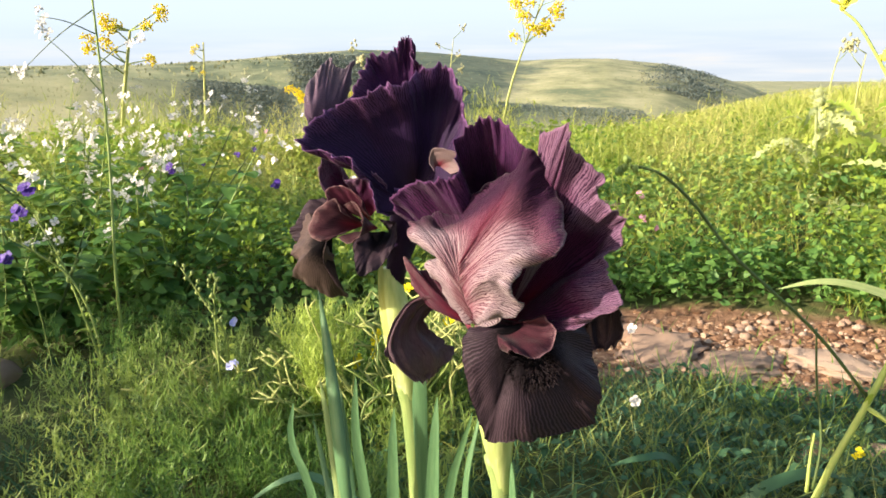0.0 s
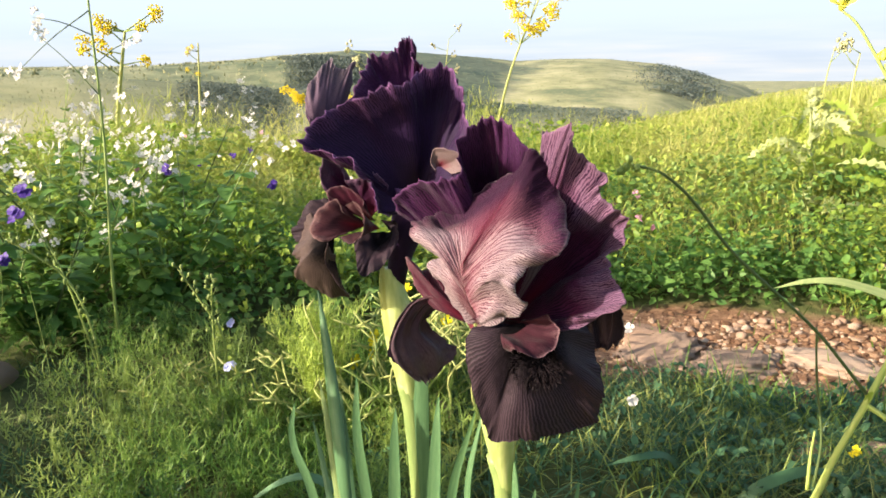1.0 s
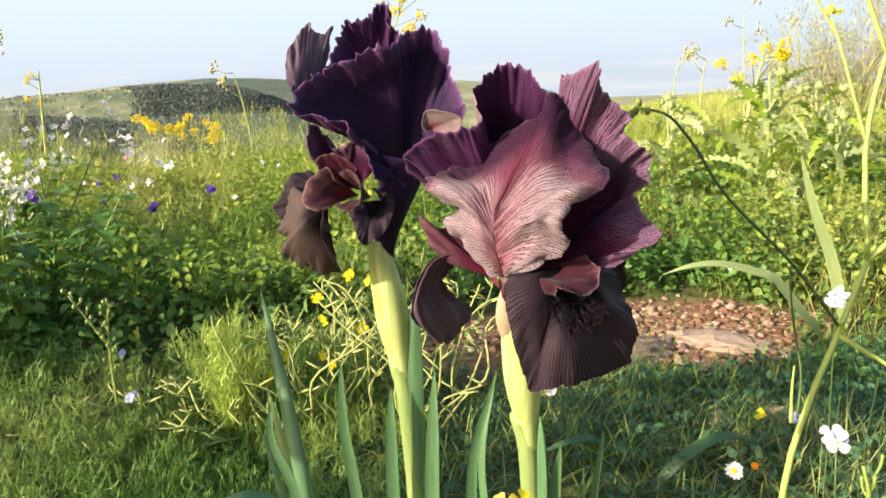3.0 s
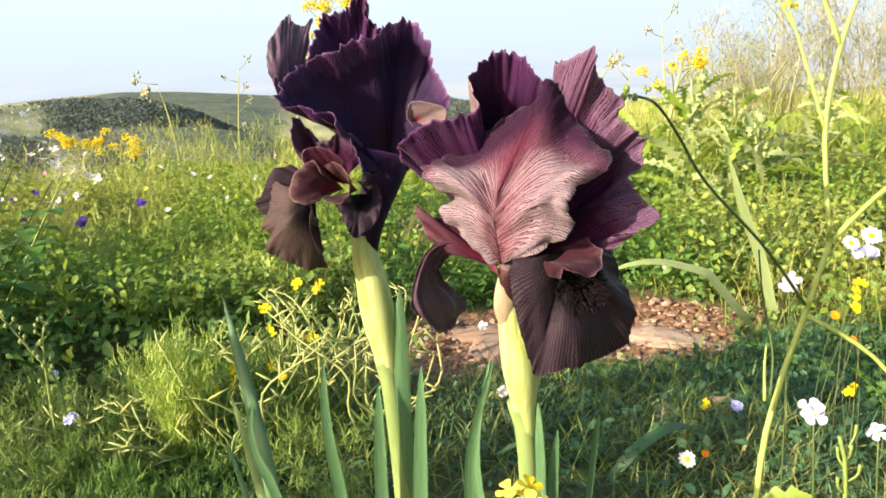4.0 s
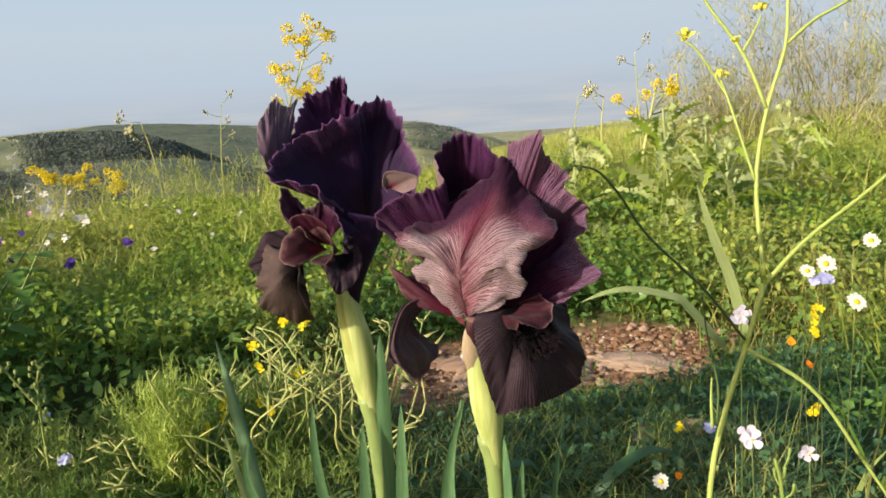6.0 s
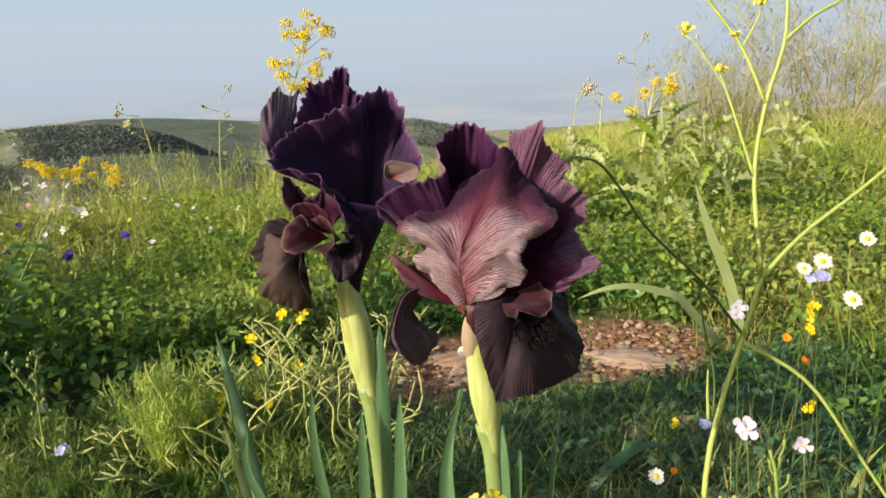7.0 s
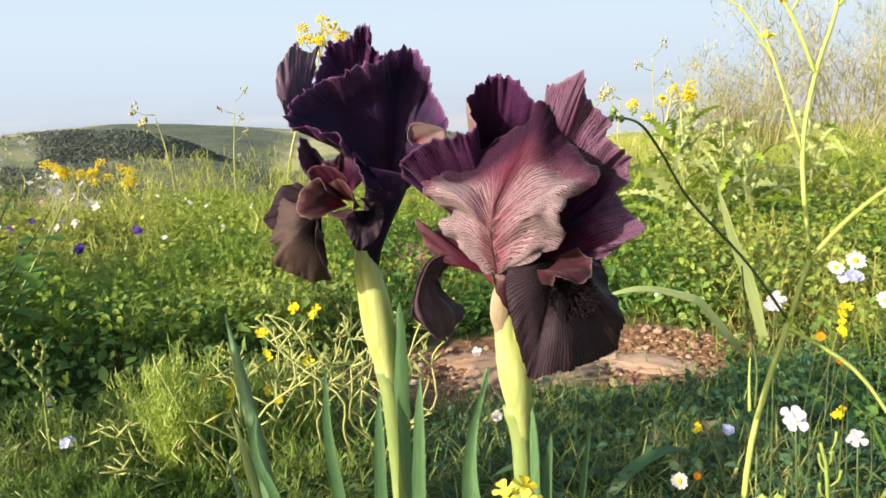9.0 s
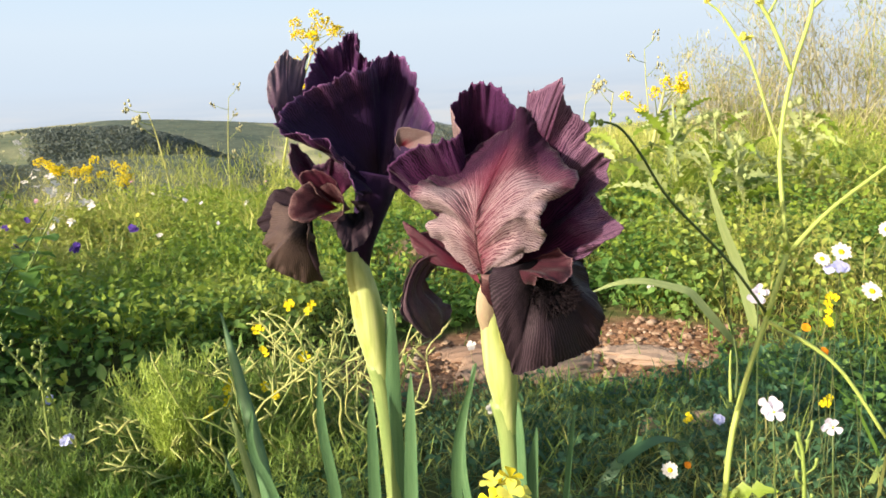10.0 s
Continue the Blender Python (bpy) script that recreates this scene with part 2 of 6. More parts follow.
# Lighter copy of herb_leaves; thicket tops take their sunlit look from it.
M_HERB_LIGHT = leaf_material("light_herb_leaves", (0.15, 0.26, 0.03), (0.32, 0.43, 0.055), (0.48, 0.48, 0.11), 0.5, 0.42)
M_FEATHER = leaf_material("feathery_leaves", (0.07, 0.17, 0.03), (0.23, 0.36, 0.065), (0.46, 0.50, 0.14), 0.5, 0.42)
M_FEATHER_BRIGHT = leaf_material("bright_feathery_leaves", (0.32, 0.43, 0.08), (0.50, 0.60, 0.13), (0.62, 0.66, 0.22), 0.5, 0.42)
M_THISTLE = leaf_material("thistle_leaves", (0.26, 0.34, 0.12), (0.50, 0.56, 0.24), (0.68, 0.66, 0.38), 0.5, 0.35)
M_SCRUB = leaf_material("hill_scrub", (0.11, 0.14, 0.075), (0.24, 0.245, 0.12), (0.36, 0.33, 0.19), 0.7, 0.1)
M_SLOPE_SHADE = leaf_material("slope_shade_leaves", (0.115, 0.145, 0.14), (0.15, 0.18, 0.16), (0.19, 0.21, 0.17), 0.8, 0.1, 0.1)
M_TWIG = leaf_material("dry_twigs", (0.36, 0.33, 0.19), (0.52, 0.48, 0.29), (0.50, 0.50, 0.26), 0.7, 0.25)


def plain_petal(name, a, b, translucent=0.3):
    n = Nodes(name, 0.5, 0.2, 0.1, translucent)
    return n.colour(n.mix(n.noise(n.coord(), 120.0, 2), a, b))


M_LILAC = plain_petal("lilac_white_petals", (0.68, 0.66, 0.74), (0.54, 0.48, 0.64))
M_WHITE = plain_petal("white_petals", (0.78, 0.75, 0.68), (0.66, 0.60, 0.60))
M_YELLOW = plain_petal("yellow_petals", (0.85, 0.70, 0.02), (0.75, 0.58, 0.01))
M_YELLOW_PALE = plain_petal("lemon_petals", (0.80, 0.75, 0.16), (0.70, 0.66, 0.08))
M_ORANGE = plain_petal("orange_petals", (0.85, 0.32, 0.01), (0.80, 0.24, 0.01))
M_VIOLET = plain_petal("violet_petals", (0.11, 0.055, 0.33), (0.07, 0.03, 0.23))
M_BLUE = plain_petal("pale_blue_petals", (0.42, 0.45, 0.80), (0.55, 0.55, 0.85))
M_PINK = plain_petal("pink_petals", (0.60, 0.22, 0.42), (0.70, 0.40, 0.52))


def ground_material():
    n = Nodes("ground_soil_and_sward", 0.9, 0.15)
    p = n.spot()
    x, y, _ = n.split(p)
    crumbs = n.noise(p, 55.0, 6, 0.65)
    broad = n.noise(p, 3.0, 4)
    soil = n.ramp(crumbs, (0.3, (0.10, 0.05, 0.028)), (0.55, (0.25, 0.14, 0.085)), (0.75, (0.40, 0.26, 0.17)))
    sward = n.ramp(n.noise(p, 40.0, 5), (0.3, (0.045, 0.06, 0.02)), (0.7, (0.12, 0.13, 0.045)))
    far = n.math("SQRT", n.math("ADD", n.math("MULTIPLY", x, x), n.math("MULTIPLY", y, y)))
    # Pasture tones are paled to carry the haze over far hills.
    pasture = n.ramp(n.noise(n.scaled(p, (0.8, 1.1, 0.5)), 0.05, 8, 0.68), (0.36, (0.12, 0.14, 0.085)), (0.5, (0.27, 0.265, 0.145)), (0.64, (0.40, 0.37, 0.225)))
    # Dark scrub ring also holds the ridges' shade in its colour.
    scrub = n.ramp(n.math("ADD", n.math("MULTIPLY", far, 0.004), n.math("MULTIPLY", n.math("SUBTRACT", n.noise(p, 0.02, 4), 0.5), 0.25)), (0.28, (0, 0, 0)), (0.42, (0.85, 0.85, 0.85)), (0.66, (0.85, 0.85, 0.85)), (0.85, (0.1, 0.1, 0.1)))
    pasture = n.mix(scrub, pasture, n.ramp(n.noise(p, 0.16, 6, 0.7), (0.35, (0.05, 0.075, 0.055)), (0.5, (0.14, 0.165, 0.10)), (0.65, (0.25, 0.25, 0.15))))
    # Blue-green patch: the hill's shadow side, painted by bearing.
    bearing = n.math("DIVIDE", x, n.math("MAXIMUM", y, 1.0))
    hill_shade = n.math("ADD", n.math("MULTIPLY", n.math("ABSOLUTE", n.math("ADD", bearing, 0.12)), 5.0), n.math("MULTIPLY", n.math("SUBTRACT", n.noise(p, 0.03, 5, 0.6), 0.5), 2.2))
    hill_shade = n.math("MULTIPLY", n.ramp(hill_shade, (0.45, (1, 1, 1)), (0.75, (0, 0, 0))), n.ramp(n.math("MULTIPLY", far, 0.004), (0.24, (0, 0, 0)), (0.36, (0.8, 0.8, 0.8))))
    pasture = n.mix(hill_shade, pasture, n.ramp(n.noise(p, 0.3, 4), (0.35, (0.028, 0.050, 0.045)), (0.65, (0.075, 0.105, 0.085))))
    dx, dy = n.math("MULTIPLY", n.math("SUBTRACT", x, 0.55), 1.9), n.math("MULTIPLY", n.math("SUBTRACT", y, 1.37), 3.6)
    bare = n.math("ADD", n.math("SQRT", n.math("ADD", n.math("MULTIPLY", dx, dx), n.math("MULTIPLY", dy, dy))), n.math("MULTIPLY", n.math("SUBTRACT", broad, 0.5), 0.8))
    near = n.mix(n.ramp(bare, (0.8, (0, 0, 0)), (1.1, (1, 1, 1))), soil, n.mix(n.ramp(broad, (0.58, (0, 0, 0)), (0.72, (0.8, 0.8, 0.8))), sward, soil))
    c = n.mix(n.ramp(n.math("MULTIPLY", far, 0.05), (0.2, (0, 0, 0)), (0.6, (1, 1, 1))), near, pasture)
    n.bump(crumbs, 0.8, 0.01)
    return n.colour(c)


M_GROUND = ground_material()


def stone_material():
    n = Nodes("limestone_pebbles", 0.85, 0.2)
    p = n.coord()
    grain = n.noise(p, 180.0, 5, 0.65)
    c = n.mix(n.noise(p, 30.0, 3), n.ramp(n.chance(), (0.0, (0.24, 0.12, 0.07)), (0.6, (0.38, 0.24, 0.16)), (1.0, (0.56, 0.45, 0.36))), (0.40, 0.29, 0.22))
    n.bump(grain, 0.6, 0.002)
    return n.colour(n.mix(n.math("MULTIPLY", grain, 0.5), c, (0.2, 0.12, 0.08)))


M_STONE = stone_material()


def clod_material():
    n = Nodes("soil_clods", 0.95, 0.1)
    grain = n.noise(n.coord(), 400.0, 4, 0.65)
    c = n.ramp(n.island(), (0.0, (0.085, 0.042, 0.024)), (0.55, (0.25, 0.14, 0.082)), (0.85, (0.38, 0.25, 0.16)), (1.0, (0.55, 0.44, 0.33)))
    n.bump(grain, 0.6, 0.001)
    return n.colour(n.mix(n.math("MULTIPLY", grain, 0.5), c, (0.12, 0.065, 0.04)))


M_CLOD = clod_material()


# ---- geometry helpers ----
class Geo:
    """Gathers vertices, faces, uv and material numbers of one mesh."""

    def __init__(self):
        self.v, self.f, self.uv, self.m = [], [], [], []

    def add(self, verts, faces, uv=None, m=0):
        k = len(self.v)
        self.v.extend(tuple(p) for p in verts)
        self.uv.extend(uv if uv is not None else [(0.5, 0.5)] * len(verts))
        for face in faces:
            self.f.append(tuple(i + k for i in face))
            self.m.append(m)
        return self

    def tube(self, points, radii, sides=6, m=0, flat=1.0):
        """A round stem along a smooth line through the points."""
        pts = [Vector(p) for p in points]
        n = len(pts)
        if not hasattr(radii, "__len__"):
            radii = [radii] * n
        verts, uv, faces = [], [], []
        side = None
        for i, p in enumerate(pts):
            way = (pts[min(i + 1, n - 1)] - pts[max(i - 1, 0)]).normalized()
            if side is None:
                side = way.cross(Vector((0.31, 0.95, 0.05))).normalized()
            side = (side - way * side.dot(way)).normalized()
            other = way.cross(side)
            for k in range(sides):
                a = 2 * math.pi * k / sides
                verts.append(p + side * (math.cos(a) * radii[i]) + other * (math.sin(a) * radii[i] * flat))
                uv.append((k / sides, i / max(n - 1, 1)))
        for i in range(n - 1):
            for k in range(sides):
                a, b = i * sides + k, i * sides + (k + 1) % sides
                faces.append((a, b, b + sides, a + sides))
        faces.append(tuple(range(sides - 1, -1, -1)))
        faces.append(tuple((n - 1) * sides + k for k in range(sides)))
        return self.add(verts, faces, uv, m)

    def blade(self, points, widths, facing, m=0, fold=0.25, twist=0.0):
        """A leaf along a line of points: folded along its midrib, with the given full widths; facing: the way its face looks."""
        pts = [Vector(p) for p in points]
        n = len(pts)
        face = Vector(facing)
        verts, uv, faces = [], [], []
        for i, p in enumerate(pts):
            way = (pts[min(i + 1, n - 1)] - pts[max(i - 1, 0)]).normalized()
            out = (face - way * face.dot(way)).normalized()
            side = way.cross(out)
            if twist:
                a = twist * i / (n - 1)
                side, out = side * math.cos(a) + out * math.sin(a), out * math.cos(a) - side * math.sin(a)
            w = widths[i] / 2
            for s in (-1, 0, 1):
                verts.append(p + side * (s * w) + out * (abs(s) * w * fold))
                uv.append((0.5 + 0.5 * s, i / (n - 1)))
        for i in range(n - 1):
            for s in (0, 1):
                a = i * 3 + s
                faces.append((a, a + 1, a + 4, a + 3))
        return self.add(verts, faces, uv, m)

    def mesh(self, name, mats, smooth=True):
        me = bpy.data.meshes.new(name)
        me.from_pydata(self.v, [], self.f)
        for mat in mats:
            me.materials.append(mat)
        if len(mats) > 1:
            me.polygons.foreach_set("material_index", self.m)
        layer = me.uv_layers.new(name="uv")
        order = np.zeros(len(me.loops), dtype=np.int32)
        me.loops.foreach_get("vertex_index", order)
        layer.data.foreach_set("uv", np.asarray(self.uv, dtype=np.float32)[order].ravel())
        me.polygons.foreach_set("use_smooth", [smooth] * len(me.polygons))
        me.update()
        return me


def part(name, geo, mats, parent, label=""):
    """One mesh object under a thing or a part."""
    mats = mats if isinstance(mats, (list, tuple)) else [mats]
    ob = new(name, geo.mesh(name, mats))
    ob.parent = parent
    return tagged(ob, label)


def thing(name, at, label, category, group="", turn=0.0):
    ob = new(name)
    ob.matrix_basis = pose(*at, 0, 0, turn)
    return tagged(ob, label, category, group)


def spline(points, steps):
    """Points of a smooth line through the given ones."""
    p = np.array(points, dtype=float)
    p = np.vstack([2 * p[0] - p[1], p, 2 * p[-1] - p[-2]])
    out = []
    for t in np.linspace(0, len(points) - 1, steps):
        i = min(int(t), len(points) - 2)
        w = t - i
        a, b, c, d = p[i:i + 4]
        out.append(0.5 * (2 * b + (c - a) * w + (2 * a - 5 * b + 4 * c - d) * w * w + (3 * b - a - 3 * c + d) * w ** 3))
    return np.array(out)


def ease(a, b, x):
    t = min(max((x - a) / (b - a), 0.0), 1.0)
    return t * t * (3 - 2 * t)

# petals in centimetres from the top of each stalk: claw, then the rim from one side round to the other (x, y, z, bulge)
NEAR_AT, NEAR_YAW = (0.1174, 0.2619, 0.4213), -11.00
NEAR_FRONT_STANDARD = (-0.2, -0.6, 2.1), [
    (-0.6, -0.6, 2.2, 0.20), (-1.5, 0.0, 2.9, 0.50), (-2.2, 0.3, 3.4, 0.70), (-2.6, 0.1, 4.4, 0.80),
    (-2.35, 0.1, 5.1, 0.80), (-3.3, -0.4, 6.0, 0.80), (-3.5, 0.0, 6.5, 0.70), (-2.6, 0.6, 6.6, 0.50),
    (-1.4, 0.5, 6.9, 0.40), (-0.4, 0.2, 7.7, 0.35), (0.8, -0.1, 8.7, 0.30), (1.7, -0.4, 9.3, 0.25),
    (2.2, -0.5, 9.7, 0.20), (2.7, -0.5, 9.3, 0.25), (3.2, -0.8, 8.3, 0.35), (3.5, -1.5, 7.5, 0.50),
    (3.8, -3.7, 6.7, 0.70), (3.2, -4.0, 6.2, 0.80), (2.3, -4.3, 5.7, 0.90), (2.0, -4.4, 5.1, 0.90),
    (2.4, -3.8, 4.3, 0.90), (1.6, -3.5, 3.5, 0.90), (0.6, -3.0, 3.0, 0.70), (0.1, -1.8, 2.6, 0.30),
]
NEAR_FRONT_RIB = [(-0.2, -0.6, 2.1), (-0.5, -1.9, 3.8), (-0.5, -2.6, 5.4), (0.2, -2.1, 7.3), (1.3, -1.2, 8.8), (2.0, -0.6, 9.5)]
NEAR_LEFT_STANDARD = (0.3, 1.0, 2.0), [
    (-2.7, 1.8, 5.6, -0.2), (-3.5, 1.4, 6.2, -0.4), (-4.2, 0.8, 6.6, -0.6), (-4.4, 0.3, 7.1, -0.8),
    (-4.0, 0.0, 7.6, -0.9), (-2.7, -0.5, 8.3, -1.0), (-1.7, -0.7, 8.5, -1.2), (-1.3, -0.7, 8.7, -1.3),
    (-1.2, -0.4, 9.5, -1.5), (-0.9, -0.1, 10.3, -1.6), (-0.3, 0.1, 10.9, -1.7), (0.4, 0.0, 10.8, -1.7),
    (1.0, -0.2, 10.6, -1.6), (1.5, -0.1, 9.9, -1.4), (2.1, 0.1, 9.2, -1.2), (1.8, 0.8, 8.2, -0.9),
    (0.9, 1.2, 7.1, -0.4),
]
NEAR_RIGHT_STANDARD = (0.9, -0.4, 2.1), [
    (3.7, -0.1, 7.0, -0.4), (3.0, -0.1, 9.1, -0.7), (2.3, -0.1, 10.3, -0.9), (2.7, -0.6, 10.4, -1.0),
    (3.4, -1.6, 10.8, -1.1), (3.7, -1.5, 10.5, -1.1), (3.8, -1.2, 9.6, -1.2), (4.7, -1.0, 8.7, -1.2),
    (4.6, -0.9, 8.1, -1.2), (5.3, -0.8, 7.6, -1.1), (5.8, -0.7, 7.1, -1.0), (5.5, -0.9, 6.4, -0.8),
    (5.0, -1.1, 5.8, -0.5), (5.1, -1.6, 5.2, -0.2), (5.4, -2.2, 4.8, 0.0), (5.9, -2.8, 4.2, 0.2),
    (5.0, -2.8, 3.7, 0.3), (4.1, -2.5, 3.0, 0.4), (3.3, -1.8, 3.0, 0.3), (2.3, -0.9, 2.8, 0.1),
]
NEAR_FRONT_FALL = (2.2, -2.7, 3.1), [
    (1.5, -1.9, 2.6, 0.1), (0.8, -2.5, 2.8, 0.2), (0.1, -3.2, 2.8, 0.3), (-0.1, -3.5, 2.2, 0.3),
    (0.1, -3.7, 0.8, 0.4), (0.4, -3.5, -0.5, 0.5), (0.7, -3.2, -1.5, 0.6), (0.9, -3.1, -2.0, 0.6),
    (1.8, -3.3, -1.7, 0.8), (2.9, -2.9, -1.6, 0.8), (4.1, -2.2, -1.6, 0.7), (4.9, -1.6, -1.4, 0.6),
    (5.0, -1.7, -0.7, 0.5), (5.2, -1.9, 0.0, 0.4), (5.0, -1.5, 0.7, 0.4), (4.8, -1.0, 1.4, 0.3),
    (4.6, -0.9, 2.2, 0.2), (4.1, -0.9, 2.5, 0.2), (3.3, -1.3, 2.6, 0.1),
]
NEAR_FRONT_STYLE = (0.8, -1.2, 2.7), [
    (1.3, -2.0, 2.2, 0.2), (1.7, -3.6, 2.1, 0.4), (1.8, -4.3, 2.7, 0.7), (2.4, -4.5, 2.6, 0.9),
    (3.2, -4.1, 2.6, 0.9), (3.5, -3.4, 2.9, 0.8), (3.4, -3.0, 3.2, 0.7), (3.0, -2.8, 3.4, 0.6),
    (2.3, -2.6, 3.1, 0.4), (1.8, -2.0, 2.7, 0.2),
]
NEAR_LEFT_STYLE = (-0.6, -0.6, 2.1), [
    (-1.2, -0.6, 2.4, 0.2), (-2.1, -0.3, 2.6, 0.4), (-2.9, -0.2, 2.9, 0.5), (-3.4, 0.0, 3.4, 0.5),
    (-3.6, 0.1, 4.0, 0.5), (-3.8, 0.2, 4.7, 0.4), (-3.3, 0.3, 4.1, 0.4), (-2.6, 0.3, 4.1, 0.3), (-1.5, 0.1, 3.5, 0.2),
]
NEAR_LEFT_FALL = [
    ((-0.7, -0.6, 2.4), (-0.5, -0.8, 2.1), (-0.4, -0.9, 1.7)),
    ((-2.0, -0.6, 3.2), (-1.8, -0.4, 2.9), (-1.5, 0.0, 2.5)),
    ((-3.4, -0.7, 2.9), (-2.9, -0.4, 2.8), (-2.5, 0.2, 2.5)),
    ((-4.1, -1.6, 1.5), (-3.6, -1.1, 1.6), (-3.0, 0.3, 1.5)),
    ((-4.1, -1.6, 0.4), (-3.2, -1.1, 0.3), (-1.9, 1.1, 0.1)),
    ((-3.4, -1.1, -0.4), (-2.8, -0.6, -0.9), (-2.3, 0.1, -0.6)),
]
TALL_AT, TALL_YAW = (0.0603, 0.3376, 0.4410), -11.00
TALL_FRONT_STANDARD = (1.7, -0.3, 3.7), [
    (1.0, -2.2, 3.7, 0.1), (0.7, -3.0, 4.2, 0.1), (0.2, -2.6, 4.9, 0.0), (-0.3, -2.5, 5.6, 0.0),
    (-0.6, -3.2, 6.5, -0.1), (-1.3, -3.6, 6.9, -0.2), (-2.1, -3.7, 7.1, -0.3), (-2.7, -4.0, 7.7, -0.4),
    (-2.4, -3.0, 8.5, -0.7), (-1.7, -1.9, 9.1, -0.9), (-0.6, -1.6, 9.6, -1.0), (0.4, -1.4, 9.9, -1.1),
    (1.5, -1.0, 10.2, -1.2), (2.0, 0.2, 10.6, -1.2), (2.8, 0.9, 11.0, -1.2), (3.6, 0.9, 10.6, -1.0),
    (4.0, 0.5, 9.8, -0.8), (4.1, 0.5, 8.8, -0.6), (4.5, 0.0, 7.9, -0.4), (5.0, -0.6, 7.0, -0.2),
    (4.6, -0.8, 6.0, 0.0), (4.0, -0.6, 5.2, 0.1), (3.3, -0.4, 4.4, 0.1), (2.6, -0.2, 3.6, 0.0),
]
TALL_BACK_STANDARD = (0.2, 3.1, 7.1), [
    (-1.3, 1.8, 7.0, -0.3), (-2.4, 0.9, 7.4, -0.3), (-2.6, 0.7, 8.3, -0.3), (-2.2, 1.1, 9.8, -0.4),
    (-1.6, 1.7, 11.2, -0.5), (-1.2, 2.0, 11.5, -0.5), (-0.2, 2.3, 11.8, -0.5), (0.2, 2.5, 12.3, -0.4),
    (0.6, 2.6, 12.5, -0.4), (1.1, 2.5, 12.2, -0.4), (0.8, 2.5, 11.6, -0.4), (1.3, 2.7, 10.9, -0.4),
    (2.2, 3.1, 10.5, -0.4), (3.3, 3.3, 9.9, -0.3), (3.5, 3.0, 7.9, -0.3), (2.4, 2.7, 6.3, -0.2),
]
TALL_LEFT_STANDARD = (-2.9, -1.4, 6.9), [
    (-3.5, -1.9, 8.4, 0.1), (-3.7, -1.6, 9.2, 0.3), (-3.5, -1.2, 10.3, 0.5), (-3.1, -0.8, 11.0, 0.5),
    (-2.7, -0.4, 11.5, 0.4), (-2.5, -0.4, 11.1, 0.3), (-2.1, 0.0, 10.9, 0.2), (-1.7, 0.4, 11.3, 0.1),
    (-2.0, 0.5, 10.2, 0.0), (-2.3, 0.3, 9.1, -0.1), (-2.7, -0.2, 8.2, -0.1),
]
TALL_FRONT_FALL = (-1.6, -3.3, 2.9), [
    (-2.0, -3.4, 2.7, 0.4), (-1.7, -3.6, 1.7, 0.8), (-2.0, -3.2, 0.8, 1.1), (-1.9, -2.4, -0.3, 1.1),
    (-1.6, -2.1, -0.8, 0.9), (-2.6, -2.4, -0.6, 1.1), (-3.6, -2.6, -0.1, 1.3), (-4.3, -2.7, 0.4, 1.3),
    (-4.1, -2.7, 1.0, 1.1), (-4.4, -2.6, 1.5, 0.9), (-4.1, -2.2, 2.2, 0.8), (-3.9, -1.7, 3.3, 0.6),
    (-3.2, -1.7, 3.4, 0.4), (-2.0, -2.3, 3.2, 0.2),
]
TALL_RIGHT_FALL = (0.5, -1.3, 2.7), [
    (-0.9, -2.6, 2.8, 0.2), (-0.4, -3.6, 2.1, 0.3), (0.0, -4.3, 1.4, 0.4), (0.4, -4.2, 1.2, 0.4),
    (1.2, -3.5, 1.8, 0.3), (1.4, -2.5, 2.5, 0.2), (1.1, -1.5, 3.2, 0.1), (0.2, -1.5, 3.4, 0.0),
]
TALL_BACK_FALL = (-0.9, -0.4, 2.8), [
    (-3.2, -1.4, 3.1, 0.2), (-4.2, -1.8, 2.0, 0.3), (-4.8, -1.9, 2.5, 0.4), (-4.5, -1.6, 3.0, 0.4),
    (-4.0, -1.2, 4.0, 0.4), (-3.2, -1.0, 4.2, 0.3), (-2.7, -0.8, 3.9, 0.1),
]
TALL_RIGHT_STYLE = (0.1, -1.6, 2.9), [
    (-1.2, -3.7, 2.9, 0.3), (-0.5, -4.0, 2.7, 0.5), (-0.0, -3.6, 3.2, 0.6), (-0.1, -3.2, 4.0, 0.6),
    (-0.7, -2.8, 4.5, 0.4), (-1.2, -2.8, 4.3, 0.3),
]
TALL_LEFT_STYLE = (-0.6, -1.6, 3.0), [
    (-1.4, -3.6, 2.8, 0.4), (-2.1, -4.0, 2.7, 0.6), (-2.7, -3.8, 3.1, 0.7), (-2.6, -3.4, 3.9, 0.6),
    (-2.1, -3.0, 4.4, 0.5), (-1.6, -2.8, 4.6, 0.3), (-1.3, -2.9, 4.0, 0.2),
]
TALL_RED_STYLE = (-0.4, -1.1, 3.2), [
    (-2.1, -2.7, 4.3, 0.2), (-2.2, -2.6, 5.0, 0.3), (-1.4, -2.4, 5.2, 0.4), (-0.5, -2.4, 4.7, 0.3),
    (-0.1, -2.5, 4.0, 0.2),
]
TALL_FOLD = (3.1, -0.6, 6.1), [
    (3.0, -1.0, 5.9, 0.02), (2.8, -1.0, 6.5, 0.02), (3.1, -1.1, 7.1, 0.02), (3.9, -1.1, 7.0, 0.02),
    (4.7, -1.0, 6.7, 0.02), (4.6, -1.0, 6.1, 0.02), (3.9, -1.0, 5.8, 0.02),
]
